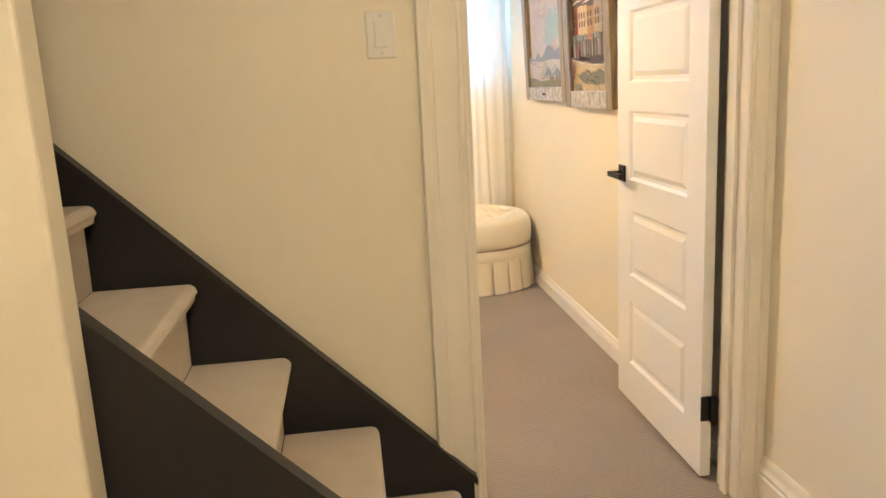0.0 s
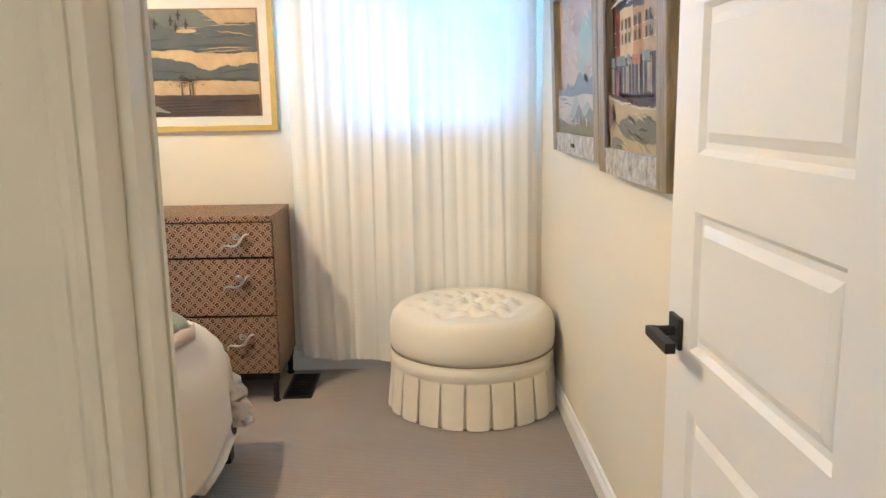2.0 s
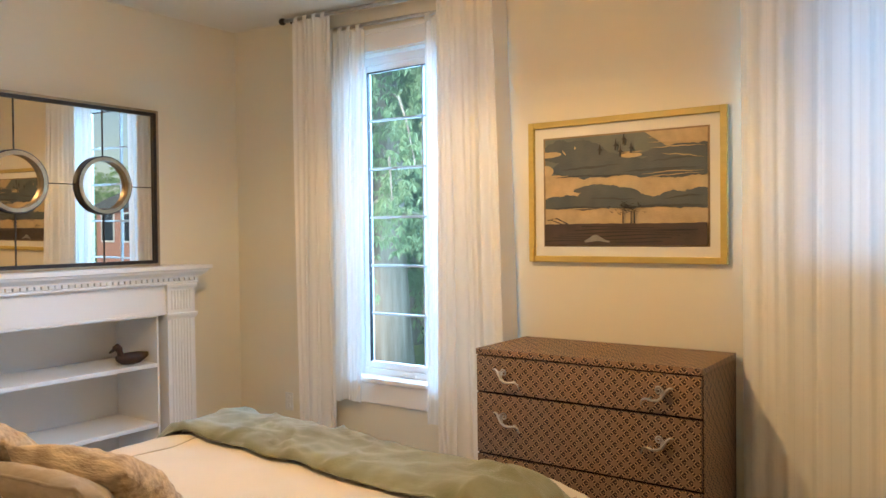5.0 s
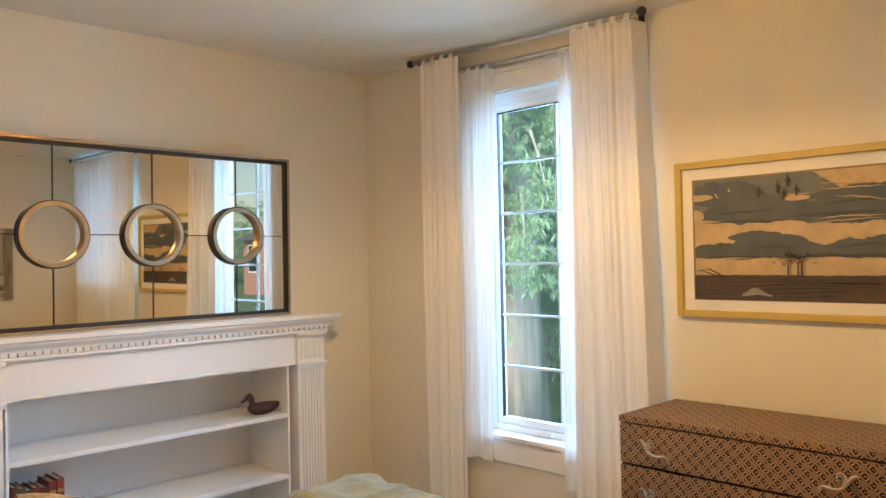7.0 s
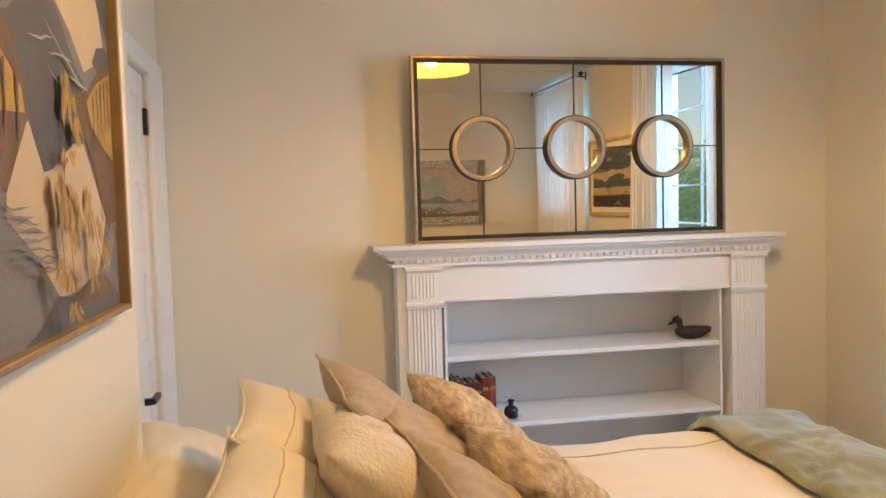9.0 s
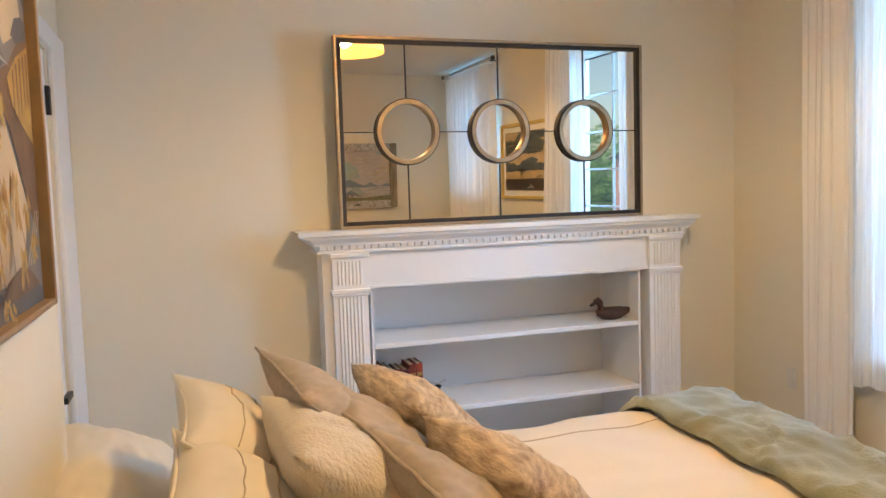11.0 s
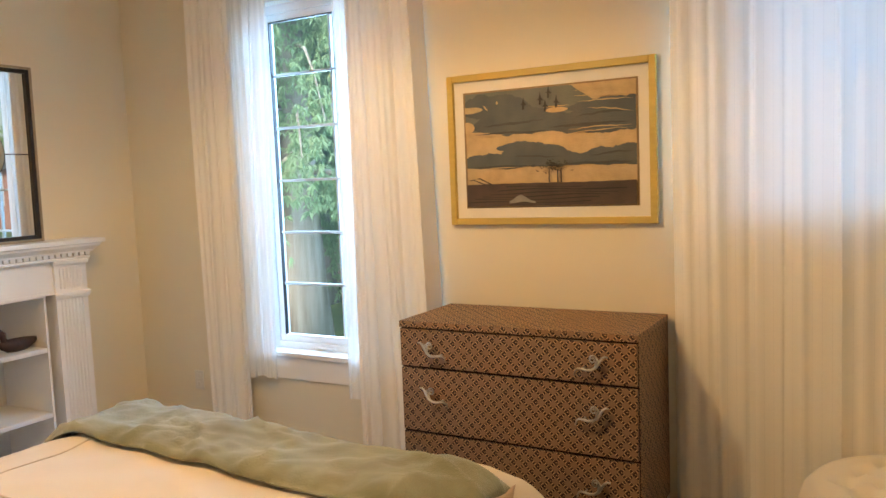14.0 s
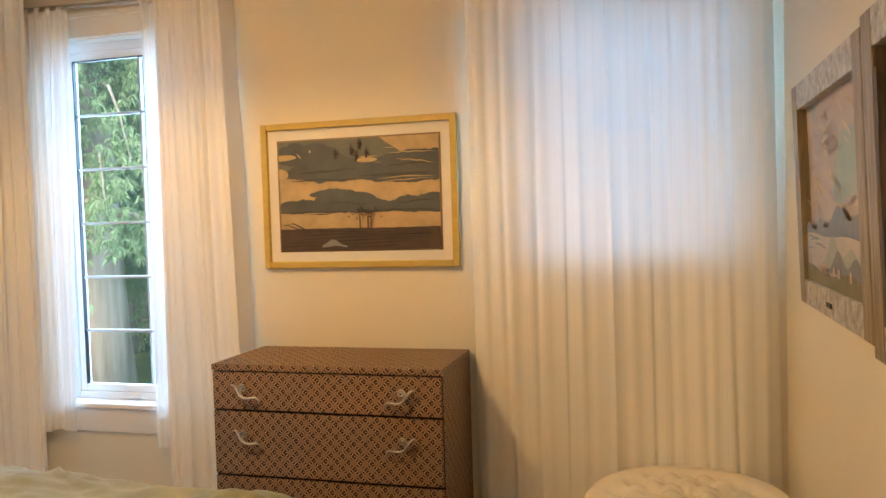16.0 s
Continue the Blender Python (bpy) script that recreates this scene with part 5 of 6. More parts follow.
b.each("painted_tree", [[(0.0, 0.05), (0.045, 0.05), (0.035, 0.5), (0.05, 0.92), (0.0, 0.92)], [(0.0, 0.0), (0.07, 0.0), (0.045, 0.16), (0.0, 0.2)]], STROKES[0])
pl = boxed((-0.03, 0.03, -h / 2 + 0.030, -h / 2 + 0.046, 0.031, 0.035), bevel=0.001)
bmesh.ops.transform(pl, matrix=m, verts=pl.verts)
part("name_plate", pl, SILVER, p2, "small pale metal plate")

# the tall autumn print over the bed
w, h = 1.12, 1.06
cx, cz = -1.265 + w / 2, 1.215 + h / 2
m = Matrix.Translation((cx, HEAD + 0.014, cz)) @ pose(0, 0, 0, 90, 0, 180)
art = framed("picture", cx, HEAD, cz - h / 2, w, h, m, 0.014, 0.026, mat("thin oak frame", (0.34, 0.23, 0.12), 0.5, second=(0.24, 0.15, 0.08), scale=20, amount=0.6), "large golden grasses print in a thin oak frame")
b = Board(art, w - 0.028, h - 0.028, m)
b.put("print_paper", [[(0, 0), (1, 0), (1, 1), (0, 1)]], paint("grass print grey", (0.20, 0.19, 0.18), (0.16, 0.16, 0.165), 5))
CREAMP = paint("grass print cream", (0.55, 0.44, 0.30), (0.46, 0.37, 0.25), 6)
DARKR = paint("grass print slate", (0.085, 0.085, 0.095), (0.12, 0.115, 0.12), 7)
BROWNR = paint("grass print brown", (0.17, 0.10, 0.055), (0.10, 0.06, 0.035), 12)
GOLDP = paint("grass print gold", (0.46, 0.30, 0.075), (0.33, 0.19, 0.05), 24)
# u runs from the doorway side towards the recess
PALE = paint("grass print pale line", (0.40, 0.42, 0.44))
b.each("print_cream", [[(0.40, 1.0), (0.60, 0.62), (0.72, 0.56), (0.80, 0.50), (0.97, 0.56), (0.93, 0.66), (0.80, 0.80), (0.74, 1.0)], [(0.36, 0.20), (0.37, 0.33), (0.47, 0.36), (0.53, 0.28), (0.58, 0.29), (0.70, 0.345), (0.77, 0.35), (0.91, 0.20), (0.86, 0.12), (0.80, 0.06), (0.58, 0.06), (0.49, 0.13)]], CREAMP)
b.each("print_rock", [[(0.30, 0.50), (0.40, 0.52), (0.46, 0.56), (0.54, 0.66), (0.60, 0.62), (0.66, 0.57), (0.74, 0.50), (0.80, 0.47), (0.72, 0.43), (0.77, 0.35), (0.70, 0.345), (0.58, 0.29), (0.53, 0.28), (0.47, 0.36), (0.42, 0.42)], [(0.86, 0.53), (0.90, 0.57), (0.96, 0.585), (1.0, 0.58), (1.0, 0.52), (0.93, 0.51)], [(0.84, 0.80), (0.93, 0.66), (1.0, 0.60), (1.0, 1.0), (0.78, 1.0)], [(0.40, 0.0), (0.48, 0.02), (0.56, 0.065), (0.64, 0.055), (0.72, 0.03), (0.82, 0.065), (0.90, 0.06), (1.0, 0.02), (1.0, 0.0)]], DARKR)
b.each("print_cliff", [[(0.71, 0.43), (0.82, 0.47), (0.90, 0.52), (1.0, 0.545), (1.0, 0.17), (0.97, 0.15), (0.91, 0.20), (0.84, 0.30), (0.77, 0.37)], [(0.10, 0.60), (0.30, 0.52), (0.40, 0.50), (0.46, 0.42), (0.46, 0.36), (0.36, 0.24), (0.20, 0.30), (0.05, 0.2), (0.0, 0.4)], [(0.62, 0.03), (0.70, 0.065), (0.80, 0.085), (0.88, 0.075), (0.96, 0.04), (0.80, 0.03)]], BROWNR)
b.each("print_gold", [[(0.80, 0.44), (0.88, 0.49), (0.99, 0.53), (0.99, 0.33), (0.90, 0.36), (0.83, 0.39)], [(0.16, 0.50), (0.32, 0.48), (0.44, 0.41), (0.45, 0.37), (0.34, 0.36), (0.20, 0.38)]], GOLDP)
b.each("print_gold_streak", [[(u, v), (u + 0.012, v + 0.004), (u + 0.006, v - 0.11), (u + 0.001, v - 0.10)] for u, v in ((0.84, 0.46), (0.87, 0.475), (0.90, 0.49), (0.93, 0.50), (0.96, 0.51), (0.24, 0.46), (0.30, 0.455), (0.36, 0.44), (0.41, 0.425))], BROWNR)
rnd = random.Random(11)
ripples = [wisp(0.30 + 0.02 * (k % 5), 0.44 + 0.025 * k, 0.225 - 0.013 * k, 0.003, -0.008, k + 0.7) for k in range(9)]
b.each("print_ripple", ripples, paint("grass print water", (0.22, 0.21, 0.21), (0.18, 0.18, 0.185), 5))
b.each("print_line", [wisp(0.46 + 0.10 * k, 0.60 + 0.10 * k, 0.50 - 0.012 * k, 0.0035, 0.03 - 0.02 * k, 70.0 + k) for k in range(3)] + [wisp(0.54, 0.76, 0.545, 0.003, -0.09, 74.0), wisp(0.55, 0.72, 0.465, 0.002, -0.04, 75.0)], PALE)
b.each("print_line", [[(0.83 + 0.02 * k, 0.085), (0.837 + 0.02 * k, 0.085), (0.93 + 0.015 * k, 0.19), (0.926 + 0.015 * k, 0.19)] for k in range(3)], CREAMP)
b.each("print_stalk", [wisp(0.64, 0.655, 0.05, 0.004, 0.0, 80.0)] + [[(u, v), (u + 0.005, v), (u2 + 0.004, v2), (u2, v2)] for u, v, u2, v2 in ((0.64, 0.05, 0.60, 0.27), (0.60, 0.27, 0.64, 0.48), (0.58, 0.07, 0.57, 0.20), (0.84, 0.06, 0.75, 0.24), (0.62, 0.05, 0.56, 0.13), (0.72, 0.06, 0.70, 0.15))], BROWNR)
SHADEG = paint("grass print amber", (0.36, 0.20, 0.05), (0.26, 0.14, 0.04), 20)
for u0, v0, tall, n in ((0.635, 0.475, 0.10, 12), (0.66, 0.40, 0.08, 10), (0.61, 0.335, 0.05, 8), (0.545, 0.285, 0.11, 12), (0.61, 0.27, 0.08, 9), (0.68, 0.265, 0.10, 12), (0.74, 0.225, 0.07, 8), (0.575, 0.205, 0.06, 7), (0.50, 0.14, 0.06, 9), (0.66, 0.14, 0.08, 10), (0.75, 0.16, 0.06, 8), (0.53, 0.06, 0.05, 7)):
    for k in range(n):
        u, v = u0 + rnd.gauss(0, 0.016), v0 - rnd.uniform(0, 0.55) * tall
        side, d = rnd.uniform(-0.026, 0.026), tall * rnd.uniform(0.40, 0.75)
        b.put("print_grass", [[(u, v), (u + 0.010, v - d * 0.25), (u + side + 0.007, v - d * 0.75), (u + side, v - d), (u + side * 0.4 - 0.008, v - d * 0.5)]], (GOLDP, GOLDP, SHADEG)[k % 3])

# ---- bed ----
bed = thing("bed", -0.93, 3.55, 0.0, "wide bed with a dark wooden frame and ivory linen duvet", "bed")
part("side_rail", boxed((-1.86, -1.82, 2.42, 4.62, 0.10, 0.30), bevel=0.005), DARK_WOOD, bed)
part("side_rail", boxed((-0.04, 0.00, 2.42, 4.62, 0.10, 0.30), bevel=0.005), DARK_WOOD, bed)
part("foot_rail", boxed((-1.86, 0.00, 4.62, 4.66, 0.10, 0.30), bevel=0.005), DARK_WOOD, bed)
for x in (-1.85, -0.07):
    for y in (2.44, 4.57):
        part("leg", boxed((x, x + 0.06, y, y + 0.06, 0.0, 0.10), bevel=0.004), DARK_WOOD, bed)
part("mattress", boxed((-1.79, -0.07, 2.40, 4.57, 0.28, 0.55), bevel=0.06, segments=3), IVORY, bed, "ivory covered mattress")


def fold(s, half, r, flare):
    """Where a cloth goes at arc length s from the middle: sideways and down."""
    a, sign = abs(s), 1 if s >= 0 else -1
    if a <= half:
        return s, 0.0
    q = (a - half) / r
    if q < math.pi / 2:
        return sign * (half + r * math.sin(q)), r * (1 - math.cos(q))
    rest = a - half - r * math.pi / 2
    return sign * (half + r + flare * rest), r + rest


TOP = 0.657


def cover(s, t):
    """The duvet's surface: s across from the bed's middle, t along from its head."""
    x, d1 = fold(s, 0.68, 0.27, 0.02)
    y, d2 = fold(t, 2.04, 0.17, 0.06)
    down = math.hypot(d1, d2) if min(d1, d2) > 0 else max(d1, d2)
    puff = 0.018 * noise.noise((s * 2.1, t * 1.7, 3.0)) + 0.010 * noise.noise((s * 6, t * 5, 1.0)) + 0.004 * noise.noise((s * 17, t * 9, 2.0))
    puff += 0.010 * max(0.0, 1 - 7 * abs(noise.noise((s * 1.6 + 0.8 * t, t * 2.6, 7.0)))) * (0.5 + noise.noise((s * 2, t * 2, 9.0)))
    ripple = 0.030 * min(max(d1, d2) / 0.3, 1.0)
    wave_out = ripple * (math.sin(t * 11 + 1.3 * math.sin(t * 5)) if d1 > d2 else math.sin(s * 10 + math.sin(s * 4)))
    x += (1 if s > 0 else -1) * (wave_out if d1 > 0.02 else 0)
    y += wave_out if d2 > 0.02 and d2 >= d1 else 0
    return Vector((-0.93 + x, 2.40 + y, max(TOP - down, 0.20 + 0.03 * math.sin(7 * t + 5 * s)) + (puff if down < 0.1 else 0.4 * puff)))


bm = bmesh.new()
S = [-1.34 + 2.68 * k / 100 for k in range(101)]
T = [0.0 + 2.72 * k / 84 for k in range(85)]
grid = [[bm.verts.new(cover(s, t)) for t in T] for s in S]
for a, c in zip(grid, grid[1:]):
    for k in range(len(T) - 1):
        bm.faces.new((a[k], c[k], c[k + 1], a[k + 1]))
duvet = part("duvet", bm, LINEN_DUVET, bed, "puffy ivory linen duvet", smooth=True)
solid = duvet.modifiers.new("thickness", 'SOLIDIFY')
solid.thickness, solid.offset = 0.03, 1
SEAM = mat("duvet seam stitching", (0.58, 0.47, 0.34), 0.9, scale=30)
for s0 in (-0.60,):
    sb = bmesh.new()
    tube(sb, [cover(s0, t) + Vector((0, 0, 0.001)) for t in (0.4 + 1.6 * k / 60 for k in range(61))], 0.003, 5)
    part("seam", sb, SEAM, duvet)

throw = thing("throw_blanket", -0.95, 4.33, 0.64, "sage green plush throw blanket folded across the foot of the bed", "blanket")


def strip(bm, t0, t1, s0, s1, lift, nt, ns, thick, seed):
    """A folded blanket laid on the duvet: a closed, puffed slab that follows it."""
    up, lo = [], []
    for i in range(ns + 1):
        s = s0 + (s1 - s0) * i / ns
        skew = 0.05 - 0.10 * i / ns
        ra, rb = [], []
        for k in range(nt + 1):
            t = t0 + (t1 - t0) * k / nt
            e = min(k, nt - k) / nt * 6
            ee = min(i, ns - i) / ns * 40
            body = thick * min(1.0, math.sqrt(min(e, 1.0))) * min(1.0, 0.35 + 0.65 * math.sqrt(min(ee, 1.0)))
            p = cover(s + 0.012 * math.sin(9 * t + seed), t + skew + 0.006 * math.sin(5 * s + seed))
            q = cover(s + 0.01, t + skew)
            n = Vector((0.0, 0.0, 1.0)) if abs(s) < 0.69 else (Vector((math.sin(min((abs(s) - 0.69) / 0.28, 1.57)) * (1 if s > 0 else -1), 0, math.cos(min((abs(s) - 0.69) / 0.28, 1.57)))))
            w = 0.007 * noise.noise((s * 5 + seed, t * 9, 0.3)) + 0.030 * max(0.0, 1 - abs(noise.noise((s * 4 + 5 * t, t * 7, seed))) * 9) * (0.4 + noise.noise((s * 3, t * 3, seed + 4))) + 0.010 * noise.noise((s * 14, t * 20, seed))
            ra.append(bm.verts.new(p + n * (lift + body + w)))
            rb.append(bm.verts.new(p + n * lift))
        up.append(ra)
        lo.append(rb)
    for g in (up, lo):
        for a, c in zip(g, g[1:]):
            for k in range(nt):
                bm.faces.new((a[k], c[k], c[k + 1], a[k + 1]))
    for a, c in ((up, lo),):
        for k in range(nt):
            bm.faces.new((a[0][k], a[0][k + 1], c[0][k + 1], c[0][k]))
            bm.faces.new((a[-1][k], a[-1][k + 1], c[-1][k + 1], c[-1][k]))
        for i in range(ns):
            bm.faces.new((a[i][0], a[i + 1][0], c[i + 1][0], c[i][0]))
            bm.faces.new((a[i][-1], a[i + 1][-1], c[i + 1][-1], c[i][-1]))
    return bm


part("under_fold", strip(bmesh.new(), 1.75, 2.06, -0.93, 0.85, 0.004, 14, 70, 0.016, 1.0), SAGE, throw, smooth=True)
part("top_fold", strip(bmesh.new(), 1.69, 2.07, -0.95, 0.845, 0.016, 26, 110, 0.034, 2.4), SAGE, throw, smooth=True)
part("lining_edge", strip(bmesh.new(), 1.66, 2.00, 0.842, 0.875, 0.014, 10, 4, 0.022, 2.4), LINING, throw, "beige fleece lining at the folded end", smooth=True)


# ---- pillows ----
def pillow(name, x, y, z, w, h, thick, lean, yaw, material, label, pinch=0.07, roll=0.0, rough=0.0, piping=None, seed=0, bands=()):
    """A stuffed pillow standing on its lower edge at (x, y, z), leaning back by lean degrees."""
    m = pose(x, y, z, 0, 0, yaw) @ pose(0, 0, 0, lean, 0, 0) @ pose(0, 0, 0, 0, roll, 0)
    p = thing(name, x, y, z, label, "pillow", group="pillows on the bed")
    bm = bmesh.new()
    n = 34
    sides = []
    for s in (1, -1):
        rows = []
        for i in range(n + 1):
            row = []
            for k in range(n + 1):
                a, c = -1 + 2 * i / n, -1 + 2 * k / n
                fat = (max(0.0, (1 - abs(a) ** 2.6) * (1 - abs(c) ** 2.6))) ** 0.55
                # edges draw in between the corners
                px = a * (w / 2) * (1 - pinch * (1 - c * c) * (abs(a) ** 3))
                pz = c * (h / 2) * (1 - pinch * (1 - a * a) * (abs(c) ** 3))
                crease = 0.012 * noise.noise((a * 2.2 + seed, c * 2.2, s * 3.1)) + 0.006 * noise.noise((a * 6, c * 6 + seed, s))
                d = s * (thick / 2 * fat) + (crease + rough * noise.noise((a * 26, c * 26, seed + s)) + 0.6 * rough * noise.noise((a * 60, c * 60, seed + s))) * (0.3 + fat) * s
                row.append(m @ Vector((px, -d, pz + h / 2)))
            rows.append(row)
        sides.append(rows)
    keep = {}
    for s, rows in enumerate(sides):
        for i in range(n + 1):
            for k in range(n + 1):
                rim = i in (0, n) or k in (0, n)
                key = (i, k, 0 if rim else s)
                if key not in keep:
                    keep[key] = bm.verts.new(rows[i][k])
    for s in (0, 1):
        for i in range(n):
            for k in range(n):
                vs = [keep[(a, c, 0 if (a in (0, n) or c in (0, n)) else s)] for a, c in ((i, k), (i + 1, k), (i + 1, k + 1), (i, k + 1))]
                bm.faces.new(vs if s == 0 else vs[::-1])
    part("cushion", bm, material, p, smooth=True)
    if piping:
        rim = [(i, 0) for i in range(n)] + [(n, k) for k in range(n)] + [(i, n) for i in range(n, 0, -1)] + [(0, k) for k in range(n, 0, -1)] + [(0, 0)]
        tb = bmesh.new()
        tube(tb, [sides[0][i][k] for i, k in rim], 0.0045, 6, caps=False)
        part("piping", tb, piping, p, smooth=True)
    for k in bands:
        for rows in sides:
            tb = bmesh.new()
            tube(tb, [rows[i][k] for i in range(2, n - 1)], 0.0018, 5)
            part("stitched_line", tb, SEAM, p, smooth=True)
    return p


PZ = 0.635
pillow("pillow", -1.56, 2.63, PZ - 0.02, 0.88, 0.36, 0.18, 68, 4, IVORY, "plain ivory sleeping pillow lying against the wall", seed=3)
pillow("pillow", -1.20, 3.03, PZ, 0.62, 0.52, 0.19, 48, 3, IVORY, "ivory cotton pillow with a stitched flange", pinch=0.10, piping=IVORY, seed=5, bands=(22, 27))
pillow("pillow", -0.72, 3.02, PZ, 0.60, 0.51, 0.19, 50, -2, IVORY, "ivory cotton pillow with a drawn-thread border", pinch=0.10, piping=IVORY, seed=6, bands=(22, 27))
pillow("pillow", -1.24, 3.25, PZ, 0.58, 0.55, 0.16, 44, 5, TAN_LINEN, "tan linen pillow with a piped edge", pinch=0.09, piping=TAN_LINEN, seed=8)
pillow("pillow", -1.16, 3.31, PZ, 0.54, 0.50, 0.15, 46, 9, TAN_LINEN, "pale tan linen pillow leaning on another", pinch=0.08, piping=TAN_LINEN, seed=9)
pillow("pillow", -0.90, 3.235, PZ, 0.46, 0.54, 0.20, 48, 3, FLUFF, "cream fleece pillow with a matted pile", pinch=0.05, rough=0.006, seed=12)
pillow("pillow", -0.70, 3.345, PZ, 0.44, 0.46, 0.14, 44, 5, TAN_LINEN, "tan linen pillow with a piped side seam", pinch=0.09, piping=TAN_LINEN, seed=14)
pillow("pillow", -1.27, 3.40, PZ, 0.50, 0.43, 0.19, 40, 6, FUR, "brown flecked faux fur pillow", pinch=0.06, rough=0.004, seed=16)
pillow("pillow", -0.80, 3.46, PZ, 0.44, 0.41, 0.19, 42, 6, FUR, "brown flecked faux fur pillow at the front", pinch=0.06, rough=0.004, seed=18)

# ---- ottoman ----
OX, OY, OR = 1.003, 5.225, 0.378
ott = thing("ottoman", OX, OY, 0.0, "round ivory tufted ottoman with a pleated skirt", "ottoman")
buttons = [(0.128 * (i + 0.5 * (k % 2)), 0.112 * k) for i in range(-4, 5) for k in range(-4, 5) if math.hypot(0.128 * (i + 0.5 * (k % 2)), 0.112 * k) < 0.30]
bm = bmesh.new()
rings = []
NS = 120
prof = [(0.340, 0.286), (0.380, 0.288), (0.389, 0.298), (0.394, 0.340), (0.393, 0.395), (0.380, 0.442), (0.350, 0.474)] + [(0.350 * (1 - k / 26), 0.474 + 0.038 * math.sin(k / 26 * 1.57)) for k in range(1, 26)]
for r, z in prof:
    row = []
    for k in range(NS):
        a = 6.28318 * k / NS
        x, y = r * math.cos(a), r * math.sin(a)
        dip = 0.0
        if z > 0.45:
            (d0, p0), (d1, p1_) = sorted((math.hypot(x - bx, y - by), (bx, by)) for bx, by in buttons)[:2]
            excess = d0 + d1 - math.hypot(p0[0] - p1_[0], p0[1] - p1_[1])
            dip = 0.055 * math.exp(-(d0 / 0.030) ** 2) + 0.018 * math.exp(-excess / 0.010)
        row.append(bm.verts.new((OX + x, OY + y, z - dip)))
    rings.append(row)
for p, q in zip(rings, rings[1:]):
    for k in range(NS):
        bm.faces.new((p[k], p[(k + 1) % NS], q[(k + 1) % NS], q[k]))
bm.faces.new(rings[0][::-1])
bm.faces.new(rings[-1])
cushion = part("cushion", bm, TUFTED, ott, "button-tufted ivory cushion", smooth=True)
for bx, by in buttons:
    t = bmesh.new()
    rr = math.hypot(bx, by)
    zc = 0.472 + 0.038 * math.sin((1 - rr / 0.345) * 1.57) - 0.054
    lathe(t, OX + bx, OY + by, [(0.009, zc), (0.011, zc + 0.004), (0.007, zc + 0.009), (0.002, zc + 0.010)], 10)
    part("button", t, TUFTED, cushion, smooth=True)
bm = bmesh.new()
tube(bm, [(OX + 0.3875 * math.cos(6.28318 * k / 72), OY + 0.3875 * math.sin(6.28318 * k / 72), 0.2865) for k in range(73)], 0.0035, 6, caps=False)
part("piping", bm, PIPING, ott, "taupe piped seam", smooth=True)
bm = bmesh.new()
lathe(bm, OX, OY, [(0.380, 0.195), (0.388, 0.200), (0.389, 0.240), (0.387, 0.284), (0.340, 0.2855)], 64)
part("band", bm, TUFTED, ott, smooth=True)
PLEATS = 22
for k in range(PLEATS):
    a0, a1 = 6.28318 * (k + 0.035) / PLEATS, 6.28318 * (k + 0.965) / PLEATS
    bm = bmesh.new()
    rows = []
    for j in range(7):
        v = j / 6
        row = []
        for i in range(9):
            u = i / 8
            spread = 1.0 - 0.10 * (1 - v)
            a = (a0 + a1) / 2 + (u - 0.5) * (a1 - a0) * spread
            r = 0.388 + 0.018 * (1 - v) + 0.006 * math.sin(u * 3.14) * (1 - v)
            row.append((a, r, 0.006 + 0.206 * v))
        rows.append(row)
    outer = [[bm.verts.new((OX + r * math.cos(a), OY + r * math.sin(a), z)) for a, r, z in row] for row in rows]
    inner = [[bm.verts.new((OX + (r - 0.012) * math.cos(a), OY + (r - 0.012) * math.sin(a), z)) for a, r, z in row] for row in rows]
    for g in (outer, inner):
        for p, q in zip(g, g[1:]):
            for i in range(8):
                bm.faces.new((p[i], p[i + 1], q[i + 1], q[i]))
    for i in range(8):
        bm.faces.new((outer[0][i], outer[0][i + 1], inner[0][i + 1], inner[0][i]))
        bm.faces.new((outer[-1][i], outer[-1][i + 1], inner[-1][i + 1], inner[-1][i]))
    for j in range(6):
        bm.faces.new((outer[j][0], outer[j + 1][0], inner[j + 1][0], inner[j][0]))
        bm.faces.new((outer[j][-1], outer[j + 1][-1], inner[j + 1][-1], inner[j][-1]))
    part("pleat", bm, TUFTED, ott, smooth=False)
bm = bmesh.new()
lathe(bm, OX, OY, [(0.384, 0.004), (0.374, 0.20)], 48)
part("lining", bm, TUFTED, ott)

# ---- garden ----
GRASS = mat("lawn", (0.06, 0.11, 0.03), 0.95, second=(0.10, 0.15, 0.045), scale=3, amount=0.9, bump=0.6, bump_scale=40)
BARK = mat("cedar bark", (0.56, 0.49, 0.43), 0.9, second=(0.30, 0.24, 0.19), scale=7, amount=1.0, bump=1.0, bump_scale=30, stretch=(1, 1, 0.12))
LEAF = sheer("cedar sprays", (0.46, 0.60, 0.36), 0.0, 0.5)
LEAF2 = sheer("hedge leaves", (0.34, 0.50, 0.22), 0.0, 0.5)
GZ = -0.45
setting("ground", boxed((-400, 400, 5.95, 600, GZ - 0.3, GZ), (-400, 400, -600, -3, GZ - 0.3, GZ), (-400, -3.7, -3, 5.95, GZ - 0.3, GZ), (1.8, 400, -3, 5.95, GZ - 0.3, GZ)), GRASS, "green lawn outside the window", category="ground")


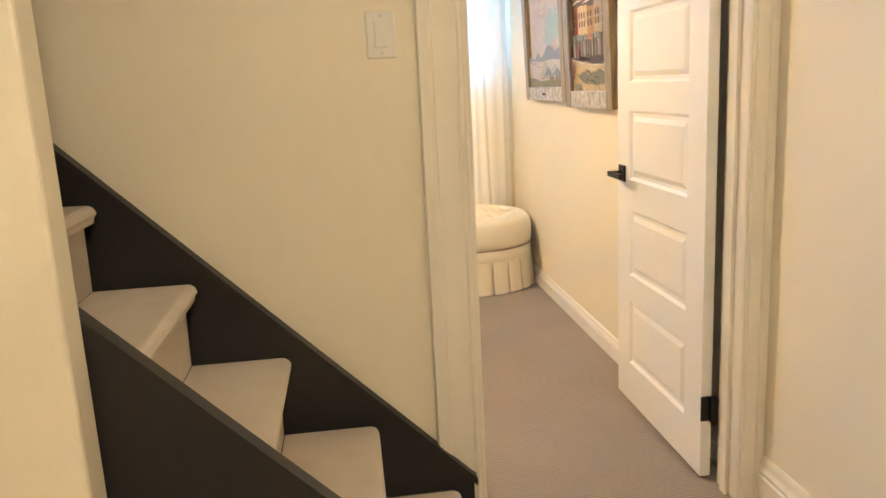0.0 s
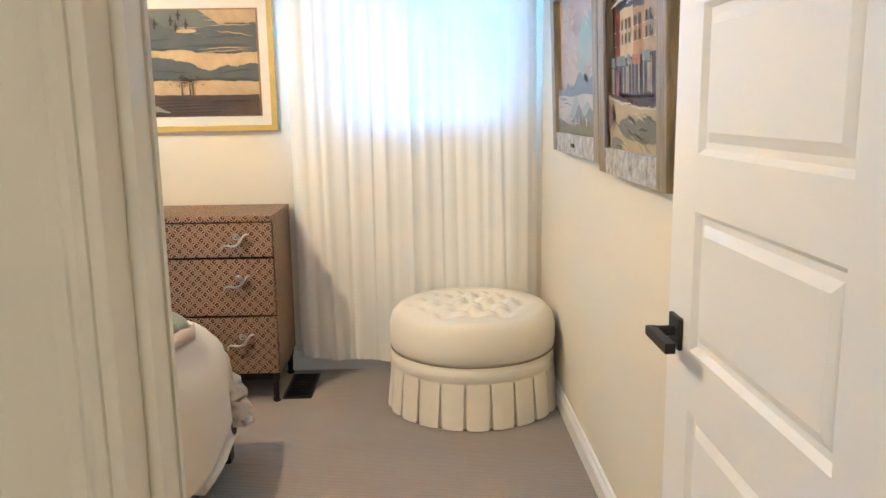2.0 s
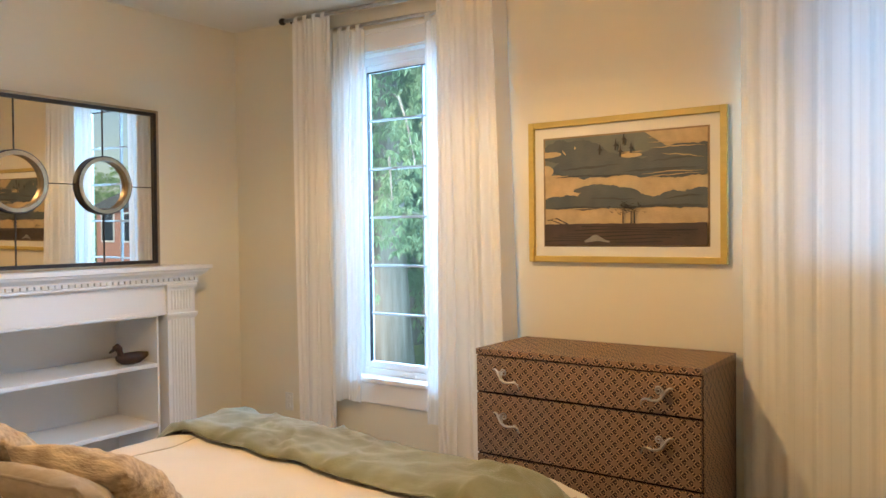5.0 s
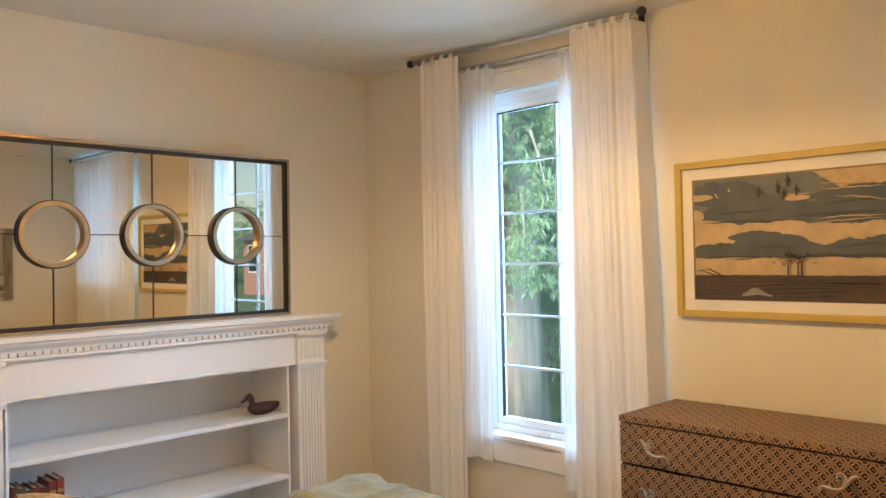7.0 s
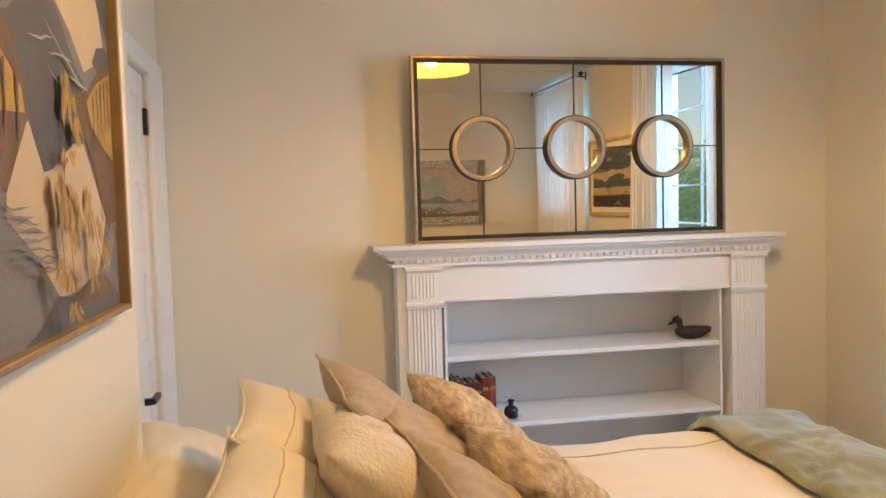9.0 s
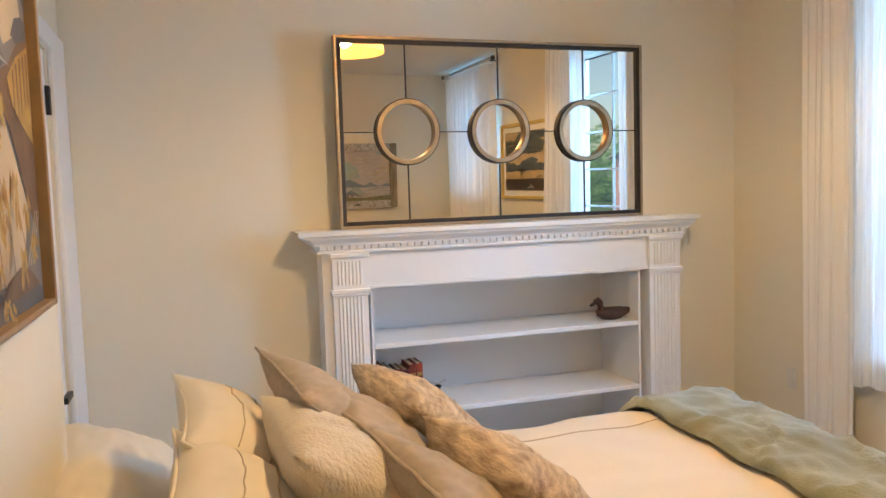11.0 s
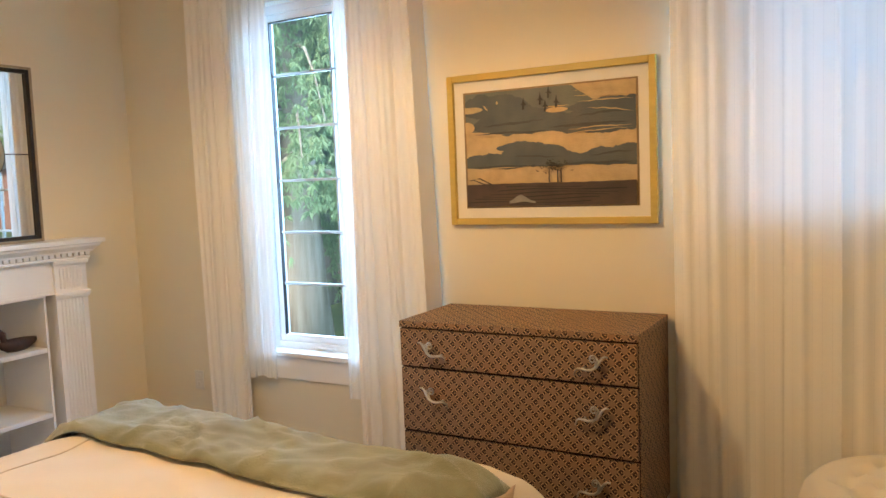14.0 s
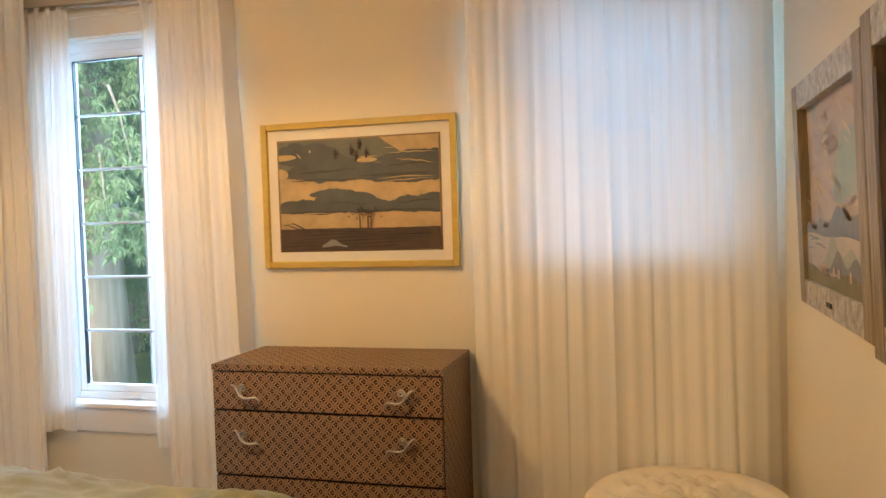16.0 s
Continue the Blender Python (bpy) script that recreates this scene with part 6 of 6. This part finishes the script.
def sprays(bm, centres, rnd, size, droop):
    for c in centres:
        for _ in range(7):
            a = rnd.uniform(0, 6.283)
            out = Vector((math.cos(a), math.sin(a), rnd.uniform(-droop, 0.25))).normalized()
            side = out.cross(Vector((rnd.uniform(-0.4, 0.4), rnd.uniform(-0.4, 0.4), 1))).normalized()
            l = size * rnd.uniform(0.6, 1.3)
            w = l * 0.13
            p = Vector(c)
            tip = p + out * l + Vector((0, 0, -0.3 * l))
            mid = p + out * l * 0.5
            vs = [bm.verts.new(v) for v in (p, mid + side * w, tip, mid - side * w)]
            bm.faces.new(vs)


def cedar(x, y, r, height, seed, label):
    rnd = random.Random(seed)
    tree = thing("cedar_tree", x, y, GZ, label, "tree")
    bm = bmesh.new()
    pts = [(x + 0.05 * math.sin(k), y + 0.04 * math.cos(1.7 * k), GZ + height * k / 9) for k in range(10)]
    tube(bm, pts, [r * (1.25 if k == 0 else 1.0) * (1 - 0.09 * k) for k in range(10)], 14)
    part("trunk", bm, BARK, tree, "grey-brown fibrous trunk", smooth=True)
    lb, sb = bmesh.new(), bmesh.new()
    for k in range(115):
        z = GZ + 1.5 + (height - 1.65) * rnd.random() ** 0.9
        a = rnd.uniform(0, 6.283)
        if z < GZ + 2.1 and math.sin(a) < 0.1 and math.cos(a) < 0.6:
            continue
        l = rnd.uniform(0.7, 1.7) * (1.2 - 0.6 * (z - GZ) / height)
        d = Vector((math.cos(a), math.sin(a), 0))
        base = Vector((x, y, z))
        limb = [base + d * l * f + Vector((0, 0, 0.18 * math.sin(3 * f) - 0.55 * l * f * f)) for f in (0, 0.25, 0.5, 0.75, 1.0)]
        tube(lb, limb, [0.035, 0.026, 0.018, 0.011, 0.005], 5)
        cs = []
        for _ in range(170):
            f = rnd.uniform(0.2, 1.05)
            i = min(int(f * 4), 3)
            p = limb[i].lerp(limb[i + 1], min(f * 4 - i, 1.0))
            cs.append(p + Vector((rnd.gauss(0, 0.10), rnd.gauss(0, 0.10), rnd.uniform(-0.42, 0.06))))
        sprays(sb, cs, rnd, 0.085, 1.6)
    part("limbs", lb, BARK, tree)
    part("crown", sb, LEAF, tree, "drooping green cedar sprays")
    return tree


cedar(-4.86, 9.3, 0.26, 8.0, 21, "old cedar tree with a thick trunk and drooping sprays")
cedar(-7.2, 12.5, 0.24, 8.5, 22, "cedar tree further back in the garden")
cedar(-2.6, 12.0, 0.22, 8.0, 23, "cedar tree behind the window at the lawn's edge")
rnd = random.Random(31)
bm = bmesh.new()
cs = [(rnd.uniform(-24, 8), 15.5 + rnd.gauss(0, 0.5), GZ + 3.4 * rnd.random() * (0.85 + 0.15 * math.sin(rnd.uniform(0, 6)))) for _ in range(13000)]
sprays(bm, cs, rnd, 0.17, 0.4)
hedge = tagged(part("hedge", bm, LEAF2), "tall leafy green hedge across the garden", "hedge", kind="stuff")
bm = bmesh.new()
cs = [(rnd.uniform(12, 46), 33 + rnd.gauss(0, 0.9), GZ + 5.6 * rnd.random() ** 0.8 * (0.8 + 0.2 * math.sin(rnd.uniform(0, 6)))) for _ in range(5000)]
sprays(bm, cs, rnd, 0.42, 0.4)
tagged(part("tree_line", bm, LEAF2), "green tree line behind the neighbouring house", "trees", kind="stuff")
fence = thing("garden_fence", -6, 14.6, GZ, "weathered grey board fence before the hedge", "fence")
FENCE = mat("weathered fence boards", (0.30, 0.27, 0.23), 0.9, second=(0.20, 0.17, 0.14), scale=6, amount=0.9, bump=0.5, bump_scale=40, stretch=(3, 3, 0.3), per_object=0.15)
first = None
for k in range(90):
    if first is None:
        first = part("board", boxed((-18.0, -17.86, 14.6, 14.62, GZ, GZ + 1.35)), FENCE, fence)
    else:
        o = new("board", first.data)
        o.parent = fence
        o.location = (0.155 * k, 0, 0.0)
cable = thing("utility_cable", -2.9, 5.97, 2.75, "thin grey utility cable from the house wall to a cedar", "cable")
bm = bmesh.new()
tube(bm, [(-4.86 + 2.0 * q, 9.3 - 3.35 * q, 3.75 - 1.0 * q - 0.35 * q * (1 - q)) for q in (k / 16 for k in range(17))], 0.010, 6)
part("wire", bm, SILVER, cable)
BRICK = mat("red house brick", (0.44, 0.22, 0.16), 0.85, second=(0.34, 0.15, 0.11), scale=18, amount=0.8, bump=0.4, bump_scale=60)
house = thing("neighbour_house", 24.0, 26.0, GZ, "red brick neighbouring house beyond the garden", "house")
part("wall", boxed((21.5, 26.8, 24.5, 30.0, GZ, GZ + 2.7)), BRICK, house)
bm = bmesh.new()
prism(bm, [(21.2, 24.2, GZ + 2.7), (27.1, 24.2, GZ + 2.7), (24.15, 24.2, GZ + 3.5)], (0, 6.1, 0))
part("roof", bm, mat("grey shingle roof", (0.10, 0.10, 0.10), 0.9, scale=14, amount=0.8, bump=0.4), house)
for x in (22.0, 23.7, 25.4):
    wn_ = part("window", boxed((x, x + 1.0, 24.46, 24.5, GZ + 1.1, GZ + 2.5), bevel=0.01), VINYL, house)
    part("pane", boxed((x + 0.07, x + 0.93, 24.452, 24.459, GZ + 1.17, GZ + 2.43)), INK, wn_)
